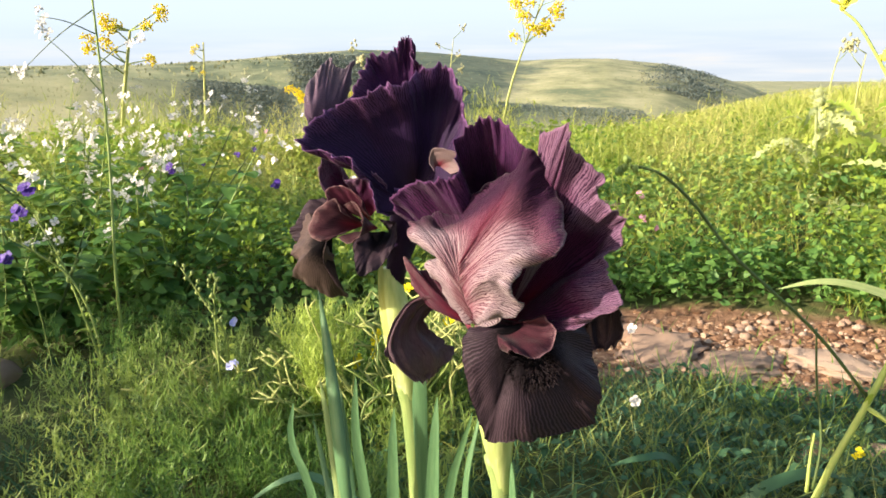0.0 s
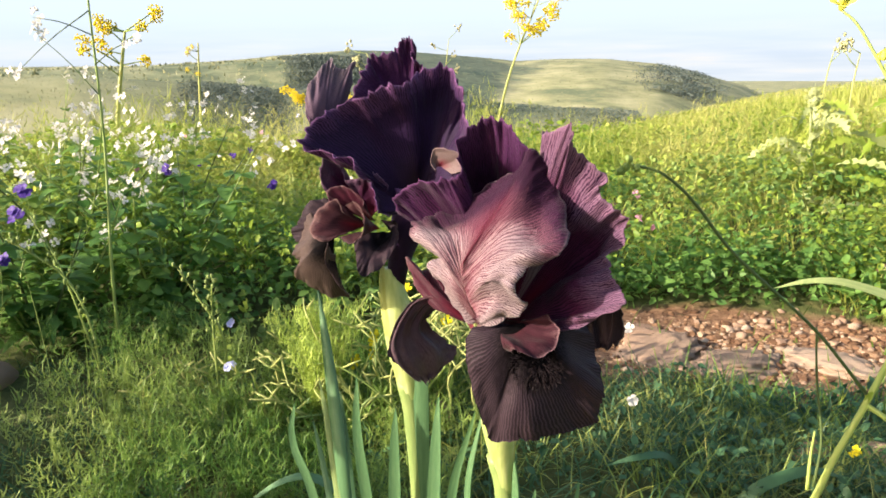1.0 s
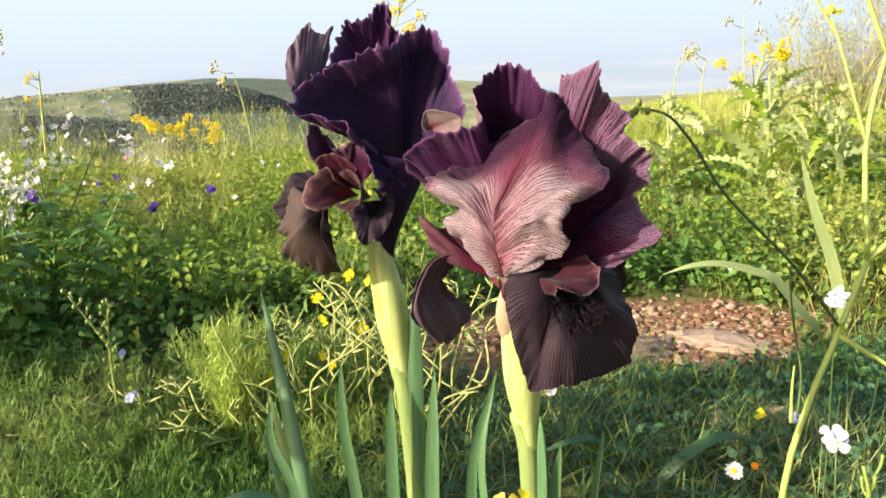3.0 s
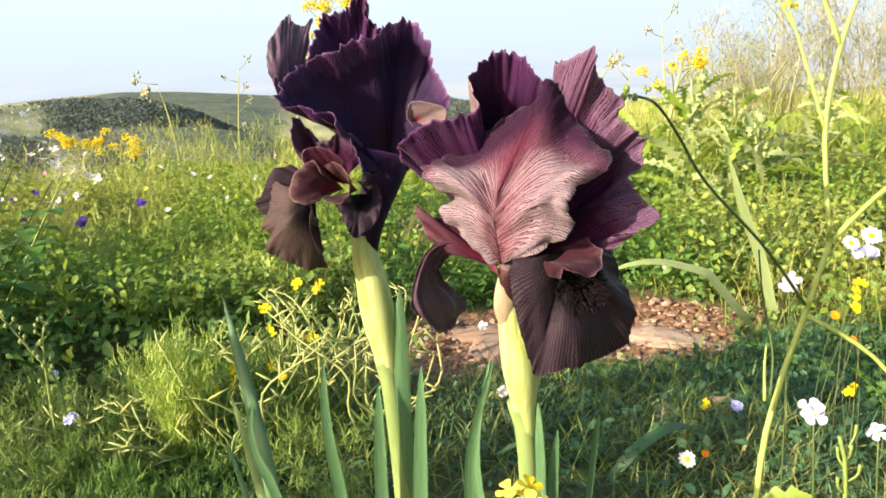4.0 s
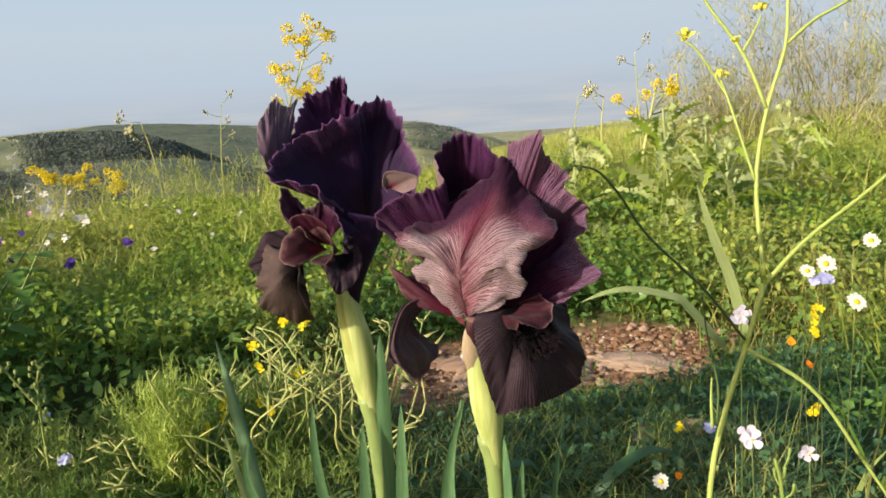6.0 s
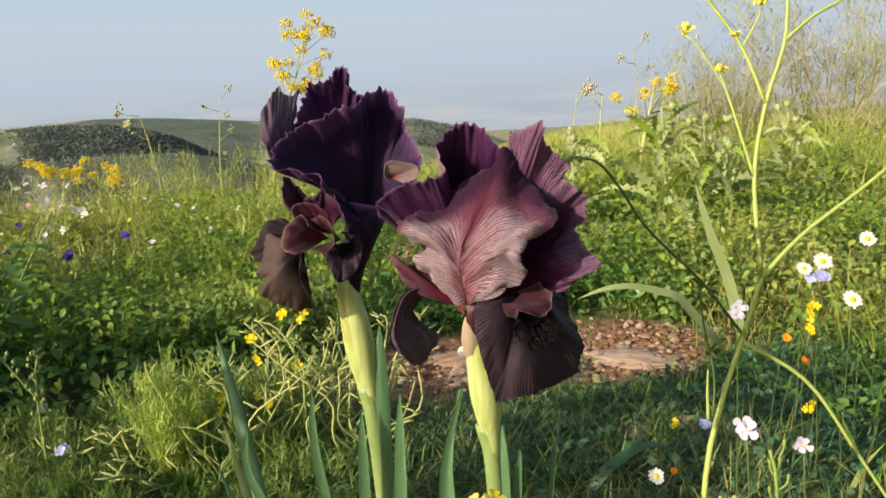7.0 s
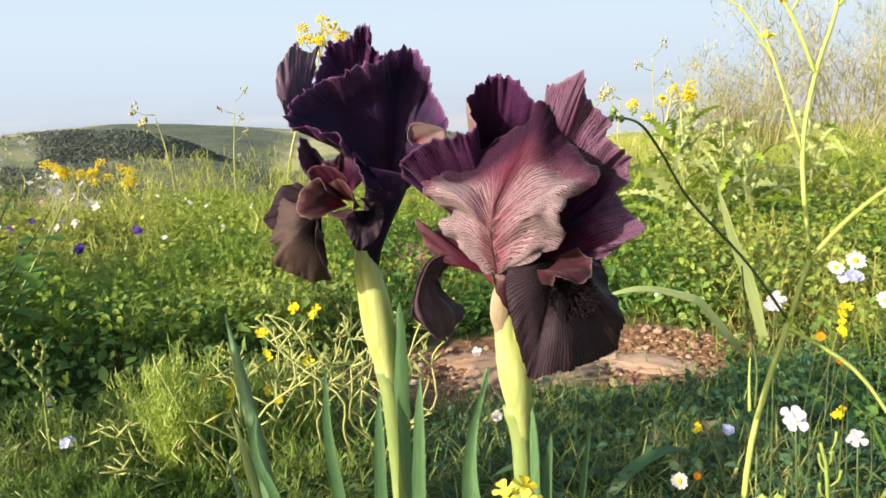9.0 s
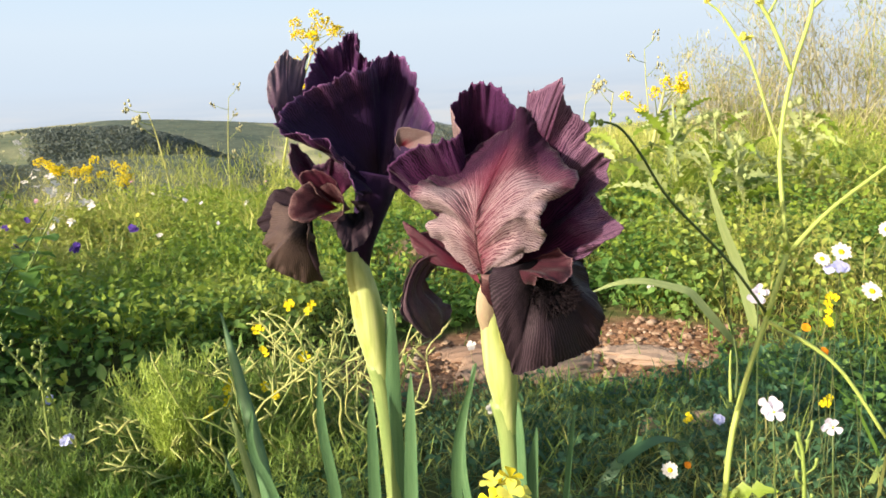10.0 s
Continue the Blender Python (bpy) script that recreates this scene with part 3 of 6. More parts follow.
TALL_WITHERED = (-0.9, -0.6, 3.2), [
    (-2.2, -2.0, 4.3, 0.2), (-2.7, -2.3, 5.4, 0.3), (-2.8, -1.9, 6.5, 0.3), (-2.5, -1.2, 6.5, 0.2),
    (-2.1, -1.2, 5.9, 0.2), (-1.6, -1.4, 5.4, 0.2), (-1.0, -1.4, 5.5, 0.2), (-0.5, -1.3, 5.9, 0.2),
    (0.3, -1.2, 5.4, 0.1), (0.5, -1.1, 4.4, 0.1),
]

# ---- the ground: one sheet from the camera's feet over the hills to the horizon ----
def bend(x, pairs):
    return float(np.interp(x, [a for a, _ in pairs], [b for _, b in pairs]))


MID_RIDGE = [(-60, -1.2), (-40, -1.4), (-31, -1.0), (-25, -1.9), (-21.6, -2.5), (-17.6, -3.3), (-12, -2.8), (-6.6, -3.2), (-4, -4.1), (-1, -5.3), (3, -5.8), (9, -6.3), (13, -12.0), (90, -14.0)]
NEAR_RIDGE = [(-60, -0.8), (-30, -0.9), (-24, -0.4), (-19, 0.2), (-14, 0.5), (-10.5, 0.1), (-8.5, -1.1), (-7, -2.5), (-5.4, -4.8), (-3, -7.6), (0, -11.0), (6, -16.0), (20, -22.0)]
BROW_SLOPE = [(-90, 0.12), (3, 0.12), (11, 0.076), (18, 0.046), (25, 0.028), (90, 0.02)]
FAR_RIDGE = [(-60, -3.0), (-40, -1.8), (-27, -2.6), (-21, -0.6), (-17, 1.7), (-12, 3.5), (-8, 2.1), (-4, -0.2), (0, -3.4), (3, -2.6), (6.5, -2.4), (10.4, -5.4), (13, -10.5), (16, -17.0), (20, -32.0), (40, -30.0)]


def ground_height(x, y):
    r = math.hypot(x, y)
    a = math.degrees(math.atan2(x, y))
    z = 0.018 * noise.noise((x * 1.7, y * 1.7, 3.0)) + 0.006 * noise.noise((x * 7.0, y * 7.0, 5.0))
    z -= 0.03 * math.exp(-(((x - 0.65) / 0.5) ** 2 + ((y - 1.4) / 0.3) ** 2))
    if r < 3.0:
        return z
    if abs(a) > 90:
        return z - 0.03 * (r - 3.0) if r < 400 else z - 12.0 - 0.02 * (r - 400)
    slope = bend(a, BROW_SLOPE)
    near_r = 3.3 - 0.3 * ease(4.0, 12.0, a)
    base = -slope * max(r - near_r, 0.0) if r < 90 else -slope * (90 - near_r) - 0.2 * (r - 90)
    base = max(base, -32.0)
    base += (0.2 + 0.9 * ease(20, 120, r)) * noise.noise((x * 0.03, y * 0.03, 1.0)) * ease(4, 30, r)
    if r > 50:
        lump = 1.0 * noise.noise((x * 0.02, y * 0.02, 7.0)) + 2.2 * noise.noise((x * 0.008, y * 0.008, 2.0))
        base = max(base, bend(a, MID_RIDGE) - 9.0 * ((r - 95) / 28.0) ** 2 + 0.3 * lump * ease(0, 12, abs(r - 95)))
        base = max(base, bend(a, NEAR_RIDGE) - 15.0 * ((r - 150) / 48.0) ** 2 + 0.6 * lump * ease(0, 15, abs(r - 150)))
        base = max(base, bend(a, FAR_RIDGE) - 26.0 * ((r - 450) / 190.0) ** 2 + 1.2 * lump * ease(0, 30, abs(r - 450)))
    if r > 640:
        base = min(base, -30 - 0.03 * (r - 640))
    return z + base


def build_ground():
    radii = [0.0] + list(0.12 * 1.06 ** np.arange(172))
    radii = [r for r in radii if r < 2300] + [2300.0]
    angles = list(np.arange(-48, 48, 0.45)) + list(np.arange(48, 312, 6.0))
    verts, faces = [(0.0, 0.0, ground_height(0, 0))], []
    na = len(angles)
    for r in radii[1:]:
        for a in angles:
            x, y = r * math.sin(radians(a)), r * math.cos(radians(a))
            verts.append((x, y, ground_height(x, y)))
    for k in range(na):
        faces.append((0, 1 + k, 1 + (k + 1) % na))
    for i in range(len(radii) - 2):
        for k in range(na):
            a, b = 1 + i * na + k, 1 + i * na + (k + 1) % na
            faces.append((a, a + na, b + na, b))
    g = Geo()
    g.add(verts, faces)
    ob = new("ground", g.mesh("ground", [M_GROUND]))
    return tagged(ob, "grassy hillside with bare reddish soil falling to green hills", "ground", "", "structure")


build_ground()


def build_backdrop():
    """Hazy distance beyond the last hills: a plain glowing wall, haze painted into its colour, that fades into the sky.
    """
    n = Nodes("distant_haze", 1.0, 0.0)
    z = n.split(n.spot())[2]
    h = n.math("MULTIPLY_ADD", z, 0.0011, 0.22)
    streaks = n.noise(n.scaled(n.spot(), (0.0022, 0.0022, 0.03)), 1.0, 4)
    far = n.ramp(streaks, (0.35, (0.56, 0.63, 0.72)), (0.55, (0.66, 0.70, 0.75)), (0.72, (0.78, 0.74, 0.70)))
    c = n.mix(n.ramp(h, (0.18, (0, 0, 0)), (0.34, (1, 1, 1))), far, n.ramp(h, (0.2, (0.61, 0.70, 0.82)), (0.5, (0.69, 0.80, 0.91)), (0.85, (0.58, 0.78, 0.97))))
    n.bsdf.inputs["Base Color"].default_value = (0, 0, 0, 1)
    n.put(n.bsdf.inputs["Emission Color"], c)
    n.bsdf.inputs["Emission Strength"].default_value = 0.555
    g = Geo()
    steps = 64
    verts, faces = [], []
    for k in range(steps + 1):
        a = radians(-75 + 150 * k / steps)
        for zz in (-220.0, -60.0, 120.0, 500.0, 900.0):
            verts.append((2350 * math.sin(a), 2350 * math.cos(a), zz))
    for k in range(steps):
        for j in range(4):
            a = k * 5 + j
            faces.append((a, a + 1, a + 6, a + 5))
    g.add(verts, faces)
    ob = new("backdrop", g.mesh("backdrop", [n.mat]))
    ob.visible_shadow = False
    return tagged(ob, "pale blue haze over a far plain and sky", "backdrop", "", "structure")


build_backdrop()

# ---- the two irises ----
def petal(rows, outer, inner, seed, ruffle=0.22, teeth=0.05, nu=40, nv=56, thick=0.035, pleat=0.10, frill=0.10):
    """A petal through control rows (edge, midrib, edge; cm) with a ruffled, frayed rim and two differently coloured faces."""
    lanes = [spline([r[k] for r in rows], nv) for k in range(3)]
    us = np.linspace(-1, 1, nu)
    P = np.zeros((nv, nu, 3))
    for i in range(nv):
        t = i / (nv - 1)
        for j, u in enumerate(us):
            edge = abs(u)
            grow = 1 + teeth * edge ** 3 * (noise.noise((t * 26.0, seed + (5 if u > 0 else 0), 0)) * 1.6 + noise.noise((t * 9.0, seed + (5 if u > 0 else 0), 4)) * 1.6)
            uu = u * grow
            P[i, j] = lanes[0][i] * (uu * uu - uu) / 2 + lanes[1][i] * (1 - uu * uu) + lanes[2][i] * (uu * uu + uu) / 2
    dv, du = np.gradient(P, axis=0), np.gradient(P, axis=1)
    N = np.cross(du, dv)
    N /= np.linalg.norm(N, axis=2, keepdims=True) + 1e-9
    for i in range(nv):
        t = i / (nv - 1)
        for j, u in enumerate(us):
            edge = max(abs(u) ** 2.2, ease(0.72, 1.0, t) * 0.8) * ease(0.12, 0.5, t)
            side = 7.0 if u > 0 else 0.0
            wave = noise.noise((t * 5.5 + seed, side + u * 1.6, 1.0)) + 0.55 * noise.noise((t * 13.0 + seed, side + u * 5.0, 4.0))
            crease = 0.25 * noise.noise((u * 3.0, t * 2.0, seed * 1.3)) * ease(0.05, 0.4, t)
            fold = pleat * math.sin(u * 11.0 + seed + 3.0 * noise.noise((t * 2.0, u * 1.2, seed))) * min(1.0, 2.0 * abs(u)) * ease(0.1, 0.6, t)
            rim = max(ease(0.70, 1.0, abs(u)), ease(0.86, 1.0, t)) * ease(0.15, 0.4, t)
            fine = frill * rim * (noise.noise((t * 34.0, u * 3.0, seed)) + noise.noise((u * 17.0, t * 9.0, seed + 3.0)))
            swell = 0.9 * ruffle * noise.noise((u * 1.9 + seed, t * 3.1, seed * 0.7)) * ease(0.08, 0.35, t)
            P[i, j] += N[i, j] * (ruffle * (1.7 * edge * wave + crease) + fold + fine + swell)
            if t > 0.9:
                along = dv[i, j] / (np.linalg.norm(dv[i, j]) + 1e-9)
                P[i, j] += along * (0.35 * (t - 0.9) / 0.1 * (noise.noise((u * 6.0, seed, 9.0)) + 0.6 * noise.noise((u * 19.0, seed, 2.0))))
    uv = [((u + 1) / 2, i / (nv - 1)) for i in range(nv) for u in us]
    return two_faced(P, uv, outer, inner, thick)


def two_faced(P, uv, outer, inner, thick):
    """A thin petal from a grid of points: its two faces may differ in colour."""
    nv, nu = P.shape[:2]
    dv, du = np.gradient(P, axis=0), np.gradient(P, axis=1)
    N = np.cross(du, dv)
    N /= np.linalg.norm(N, axis=2, keepdims=True) + 1e-9
    if N[nv // 2:, :, 1].mean() > 0:
        N = -N
        turn = -1
    else:
        turn = 1
    g = Geo()
    A, B = (P + N * thick / 2).reshape(-1, 3) * 0.01, (P - N * thick / 2).reshape(-1, 3) * 0.01
    quads = [(i * nu + j, i * nu + j + 1, (i + 1) * nu + j + 1, (i + 1) * nu + j)[::turn] for i in range(nv - 1) for j in range(nu - 1)]
    g.add(A, quads, uv, 0)
    g.add(B, [q[::-1] for q in quads], uv, 1)
    k = nu * nv
    rim = [j for j in range(nu)] + [i * nu + nu - 1 for i in range(1, nv)] + [(nv - 1) * nu + j for j in range(nu - 2, -1, -1)] + [i * nu for i in range(nv - 2, 0, -1)]
    for a, b in zip(rim, rim[1:] + rim[:1]):
        g.f.append((a, a + k, b + k, b))
        g.m.append(0)
    return g, [outer, inner]


def fan_petal(shape, outer, inner, seed, ruffle=0.2, pleat=0.1, frill=0.06, teeth=0.02, folds=6, hollows=(), nu=150, nv=44, thick=0.03, spine=None, reach_up=0.42):
    """A petal that fans out from its claw, or from a midrib (spine), to a lobed rim; it arches, pleats towards the rim and frays at the edge."""
    claw, rim = shape
    claw = np.array(claw, dtype=float)
    edge = spline(rim, nu)
    P = np.zeros((nv, nu, 3))
    width = np.linalg.norm(np.diff(edge[:, :3], axis=0), axis=1).sum()
    rib = spline(spine, 60) if spine else None
    rise = [reach_up * (1 - abs(2 * j / (nu - 1) - 1) ** 1.4) if spine else 0.0 for j in range(nu)]
    for j in range(nu):
        R, b = edge[j, :3], edge[j, 3]
        u = j / (nu - 1)
        reach = 1 + teeth * (noise.noise((u * width * 2.2, seed, 0.0)) + 0.8 * noise.noise((u * width * 5.0, seed, 3.0)) + 0.5 * noise.noise((u * width * 11.0, seed, 6.0)) + 0.4 * noise.noise((u * width * 19.0, seed, 7.0)))
        root = rib[int(59 * rise[j])] if spine else claw
        M = (root + R) / 2
        if spine:
            M = 0.5 * rib[int(59 * min(1.0, rise[j] + 0.38 * (1 - abs(2 * j / (nu - 1) - 1) ** 2)))] + 0.5 * R
        M = M + np.array([0, -b * 1.6, (0.5 if spine else 0.25) * abs(b)])
        for i in range(nv):
            v = (i / (nv - 1)) ** 0.85 * reach + (0.0 if spine else 0.02)
            P[i, j] = (1 - v) ** 2 * root + 2 * v * (1 - v) * M + v * v * R + (1 - v) * (0.0 if spine else 0.25) * np.array([u - 0.5, 0, 0])
    dv, du = np.gradient(P, axis=0), np.gradient(P, axis=1)
    N = np.cross(du, dv)
    N /= np.linalg.norm(N, axis=2, keepdims=True) + 1e-9
    front = -1.0 if N[nv // 2:, :, 1].mean() > 0 else 1.0
    for i in range(nv):
        v = i / (nv - 1)
        far = ease(0.25, 1.0, v)
        for j in range(nu):
            u = j / (nu - 1)
            s = u * width
            big = noise.noise((s * 0.42 + seed * 3.1, v * 1.3, seed)) * far
            fold = math.sin(2 * math.pi * folds * u + 2.5 * noise.noise((u * 4.0, seed, v))) * far * ease(0.0, 0.12, u) * ease(1.0, 0.88, u)
            wave = (1.5 * noise.noise((s * 0.8, v * 2.0, seed + 5.0)) + noise.noise((s * 2.1, v * 2.6, seed + 9.0))) * ease(0.45, 1.0, v)
            fine = (noise.noise((s * 3.3, v * 3.0, seed + 8.0)) + 0.6 * noise.noise((s * 7.0, v * 4.0, seed + 1.0))) * ease(0.72, 1.0, v)
            crimp = noise.noise((s * 5.5, v * 2.0, seed + 4.0)) * ease(0.82, 1.0, v)
            dent = noise.noise((u * 5.0 + seed, v * 3.5, seed * 2.0)) * ease(0.1, 0.4, v) * (1 - 0.6 * v)
            for hu, hv, su, sv, deep in hollows:
                dent += ease(0.0, 0.3, v) * front * deep / ruffle / 0.8 * math.exp(-((u - hu) / su) ** 2 - ((v - hv) / sv) ** 2)
            P[i, j] += ease(-0.05, 0.2, v) * N[i, j] * (ruffle * (1.3 * big + 0.8 * wave + 0.8 * dent) + pleat * fold + frill * (fine + 1.6 * crimp))
    uv = [(j / (nu - 1), 0.6 * rise[j] * (1 - i / (nv - 1)) + i / (nv - 1)) for i in range(nv) for j in range(nu)]
    return two_faced(P, uv, outer, inner, thick)


def shaft(points, radii, sides=14, flat=1.0):
    """A stalk through points and radii in centimetres."""
    line = spline(points, 26) * 0.01
    rr = spline([(r, 0, 0) for r in radii], 26)[:, 0] * 0.01
    return Geo().tube(line, list(rr), sides, 0, flat)


def sword(points, width, facing, fold=0.3, twist=0.0, steps=22, blunt=0.15):
    """A stiff iris leaf in centimetres: broad below, drawn to a point."""
    line = spline(points, steps) * 0.01
    w = [width * 0.01 * (1 - ((k / (steps - 1)) ** 3)) ** 0.8 * (0.75 + 0.25 * min(1, k / 5)) + 0.0004 for k in range(steps)]
    g = Geo().blade(line, w, facing, 0, fold, twist)
    k = len(g.v)
    off = Vector(facing).normalized() * -0.0009
    g.add([Vector(p) + off for p in g.v], [f[::-1] for f in g.f], list(g.uv), 0)
    return g


def near_iris():
    ob = thing("iris", NEAR_AT, "dark iris with veined mauve standards and black velvet falls", "flower", "irises", NEAR_YAW)
    for name, shape, outer, inner, seed, ruffle, pleat, label in (
        ("standard", NEAR_FRONT_STANDARD, M_MAUVE_RIM, M_MAUVE, 1.0, 0.30, 0.035, "upright mauve petal with dark veins"),
        ("standard", NEAR_LEFT_STANDARD, M_PURPLE, M_MAUVE, 2.0, 0.24, 0.03, "upright purple petal with dark veins"),
        ("standard", NEAR_RIGHT_STANDARD, M_PLUM, M_MAUVE, 3.0, 0.32, 0.05, "upright ruffled plum petal"),
        ("fall", NEAR_FRONT_FALL, M_FALL, M_SHADOWED, 4.0, 0.14, 0.03, "hanging black petal with a black patch"),
        ("style_arm", NEAR_FRONT_STYLE, M_STYLE, M_STYLE, 7.0, 0.20, 0.07, "dark pink crested style arm"),
        ("style_arm", NEAR_LEFT_STYLE, M_CRIMSON, M_CRIMSON, 8.0, 0.08, 0.03, "pink style arm"),
    ):
        hollows = ((0.66, 0.62, 0.05, 0.18, -0.60), (0.58, 0.5, 0.05, 0.22, 0.30), (0.74, 0.75, 0.03, 0.15, 0.35), (0.31, 0.7, 0.04, 0.2, -0.45), (0.22, 0.75, 0.03, 0.2, 0.40), (0.84, 0.7, 0.03, 0.2, -0.3)) if seed == 1.0 else ((0.55, 0.6, 0.06, 0.25, -0.5), (0.7, 0.65, 0.05, 0.2, 0.4), (0.4, 0.7, 0.05, 0.2, 0.4)) if seed in (2.0, 3.0) else ()
        g, mats = fan_petal(shape, outer, inner, seed, ruffle, pleat, 0.14 * ruffle + 0.015, 0.024, 6, hollows, *((64, 24) if name == "style_arm" else (200, 44)), spine=NEAR_FRONT_RIB if seed == 1.0 else None)
        part(name, g, mats, ob, label)
    g = Geo()
    spot = np.array([2.75, -3.2, 1.6])
    for k in range(420):
        a, r = random.uniform(0, 6.28), 0.95 * math.sqrt(random.random())
        foot = spot + np.array([r * math.cos(a), -0.15 * r, 0.85 * r * math.sin(a)])
        tip = foot + np.array([0.22 * math.cos(a) + random.gauss(0, 0.08), -random.uniform(0.2, 0.42), 0.2 * math.sin(a) + random.gauss(0, 0.08)])
        g.tube([foot * 0.01, (foot + tip) * 0.005 + np.array([0, -0.0004, 0]), tip * 0.01], [0.0003, 0.00028, 0.0001], 3)
    part("beard", g, M_BEARD, ob, "black velvety tuft of short hairs")
    g, mats = petal(NEAR_LEFT_FALL, M_CURL, M_CURL, 5.0, 0.12)
    part("fall", g, mats, ob, "curled narrow dark petal")
    back = [((-0.2, 0.8, 1.8), (0.2, 0.9, 2.0), (0.6, 0.8, 1.9)), ((1.3, 3.0, 2.1), (1.9, 3.2, 2.9), (2.8, 3.0, 2.8)), ((3.4, 4.6, 1.6), (4.3, 4.8, 2.4), (5.2, 4.2, 2.2)), ((3.8, 5.2, 0.2), (4.7, 5.3, 0.5), (5.7, 4.7, 0.7)), ((4.1, 5.0, -0.7), (4.8, 5.0, -0.7), (5.4, 4.7, -0.3))]
    g, mats = petal(back, M_FALL, M_FALL, 6.0, 0.15)
    part("fall", g, mats, ob, "hanging black petal")
    part("flower_tube", shaft([(0.1, 0.1, -0.5), (0.0, -0.3, 0.9), (0.1, -0.7, 2.1)], [0.40, 0.42, 0.45]), M_STYLE_DARK, ob, "dark red tube below the petals")
    ground = -NEAR_AT[2] * 100
    part("stalk", shaft([(0.4, 0.2, -4.6), (0.75, 0.3, -7.5), (0.9, 0.5, -18), (0.8, 0.8, -30), (0.4, 1.0, ground - 1)], [0.55, 0.46, 0.46, 0.5, 0.55]), M_STALK_GREEN, ob, "pale green stalk")
    part("spathe", shaft([(0.05, 0, 0.1), (0.15, 0, -0.8), (0.4, 0, -2.4), (0.55, 0.05, -3.6), (0.65, 0.15, -5.0), (0.75, 0.3, -6.4)], [0.5, 0.6, 0.78, 0.74, 0.52, 0.46]), M_STALK, ob, "swollen yellow-green sheath")
    part("spathe_tip", sword([(-0.05, -0.45, -0.8), (-0.2, -0.72, 0.1), (-0.2, -0.75, 1.0), (-0.1, -0.7, 2.0)], 0.85, (0, -1, 0.1), -0.5, 0, 14), M_SPATHE_DRY, ob, "papery pinkish sheath tip")
    part("bract", sword([(0.75, 0.1, -6.4), (1.0, -0.45, -3.6), (0.8, -0.75, -1.5), (0.5, -0.72, 0.3)], 0.8, (0.4, -1, 0.1), -0.5, 0, 18), M_SPATHE_PALE, ob, "pale pointed sheath flap")
    part("leaf", sword([(0.9, 0.2, -16), (1.1, 0.0, -9), (1.25, -0.2, -4.6)], 0.9, (-0.6, -0.8, 0), -0.4), M_SWORD, ob)
    part("leaf", sword([(0.2, 1.2, ground), (-1.6, 0.6, -16), (-2.0, 0.4, -8.0), (-0.7, 0.2, -2.6)], 0.6, (0.3, -1, 0), 0.3), M_SWORD, ob)
    part("leaf", sword([(0.5, 1.5, ground), (-0.5, 2.0, -18), (-1.6, 2.2, -9.0), (-0.8, 2.2, -3.4)], 0.5, (-0.5, -1, 0), 0.3), M_SWORD, ob)
    part("leaf", sword([(1.0, 1.0, ground), (1.7, 0.6, -16), (1.9, 0.3, -9), (2.2, 0.2, -6.2)], 0.7, (0.2, -1, 0), 0.3), M_SWORD, ob)
    part("leaf", sword([(1.3, 1.6, ground), (3.2, 1.0, -16), (3.8, 0.6, -9), (4.2, 0.4, -5.6)], 0.4, (0.6, -1, 0), 0.3), M_SWORD, ob)


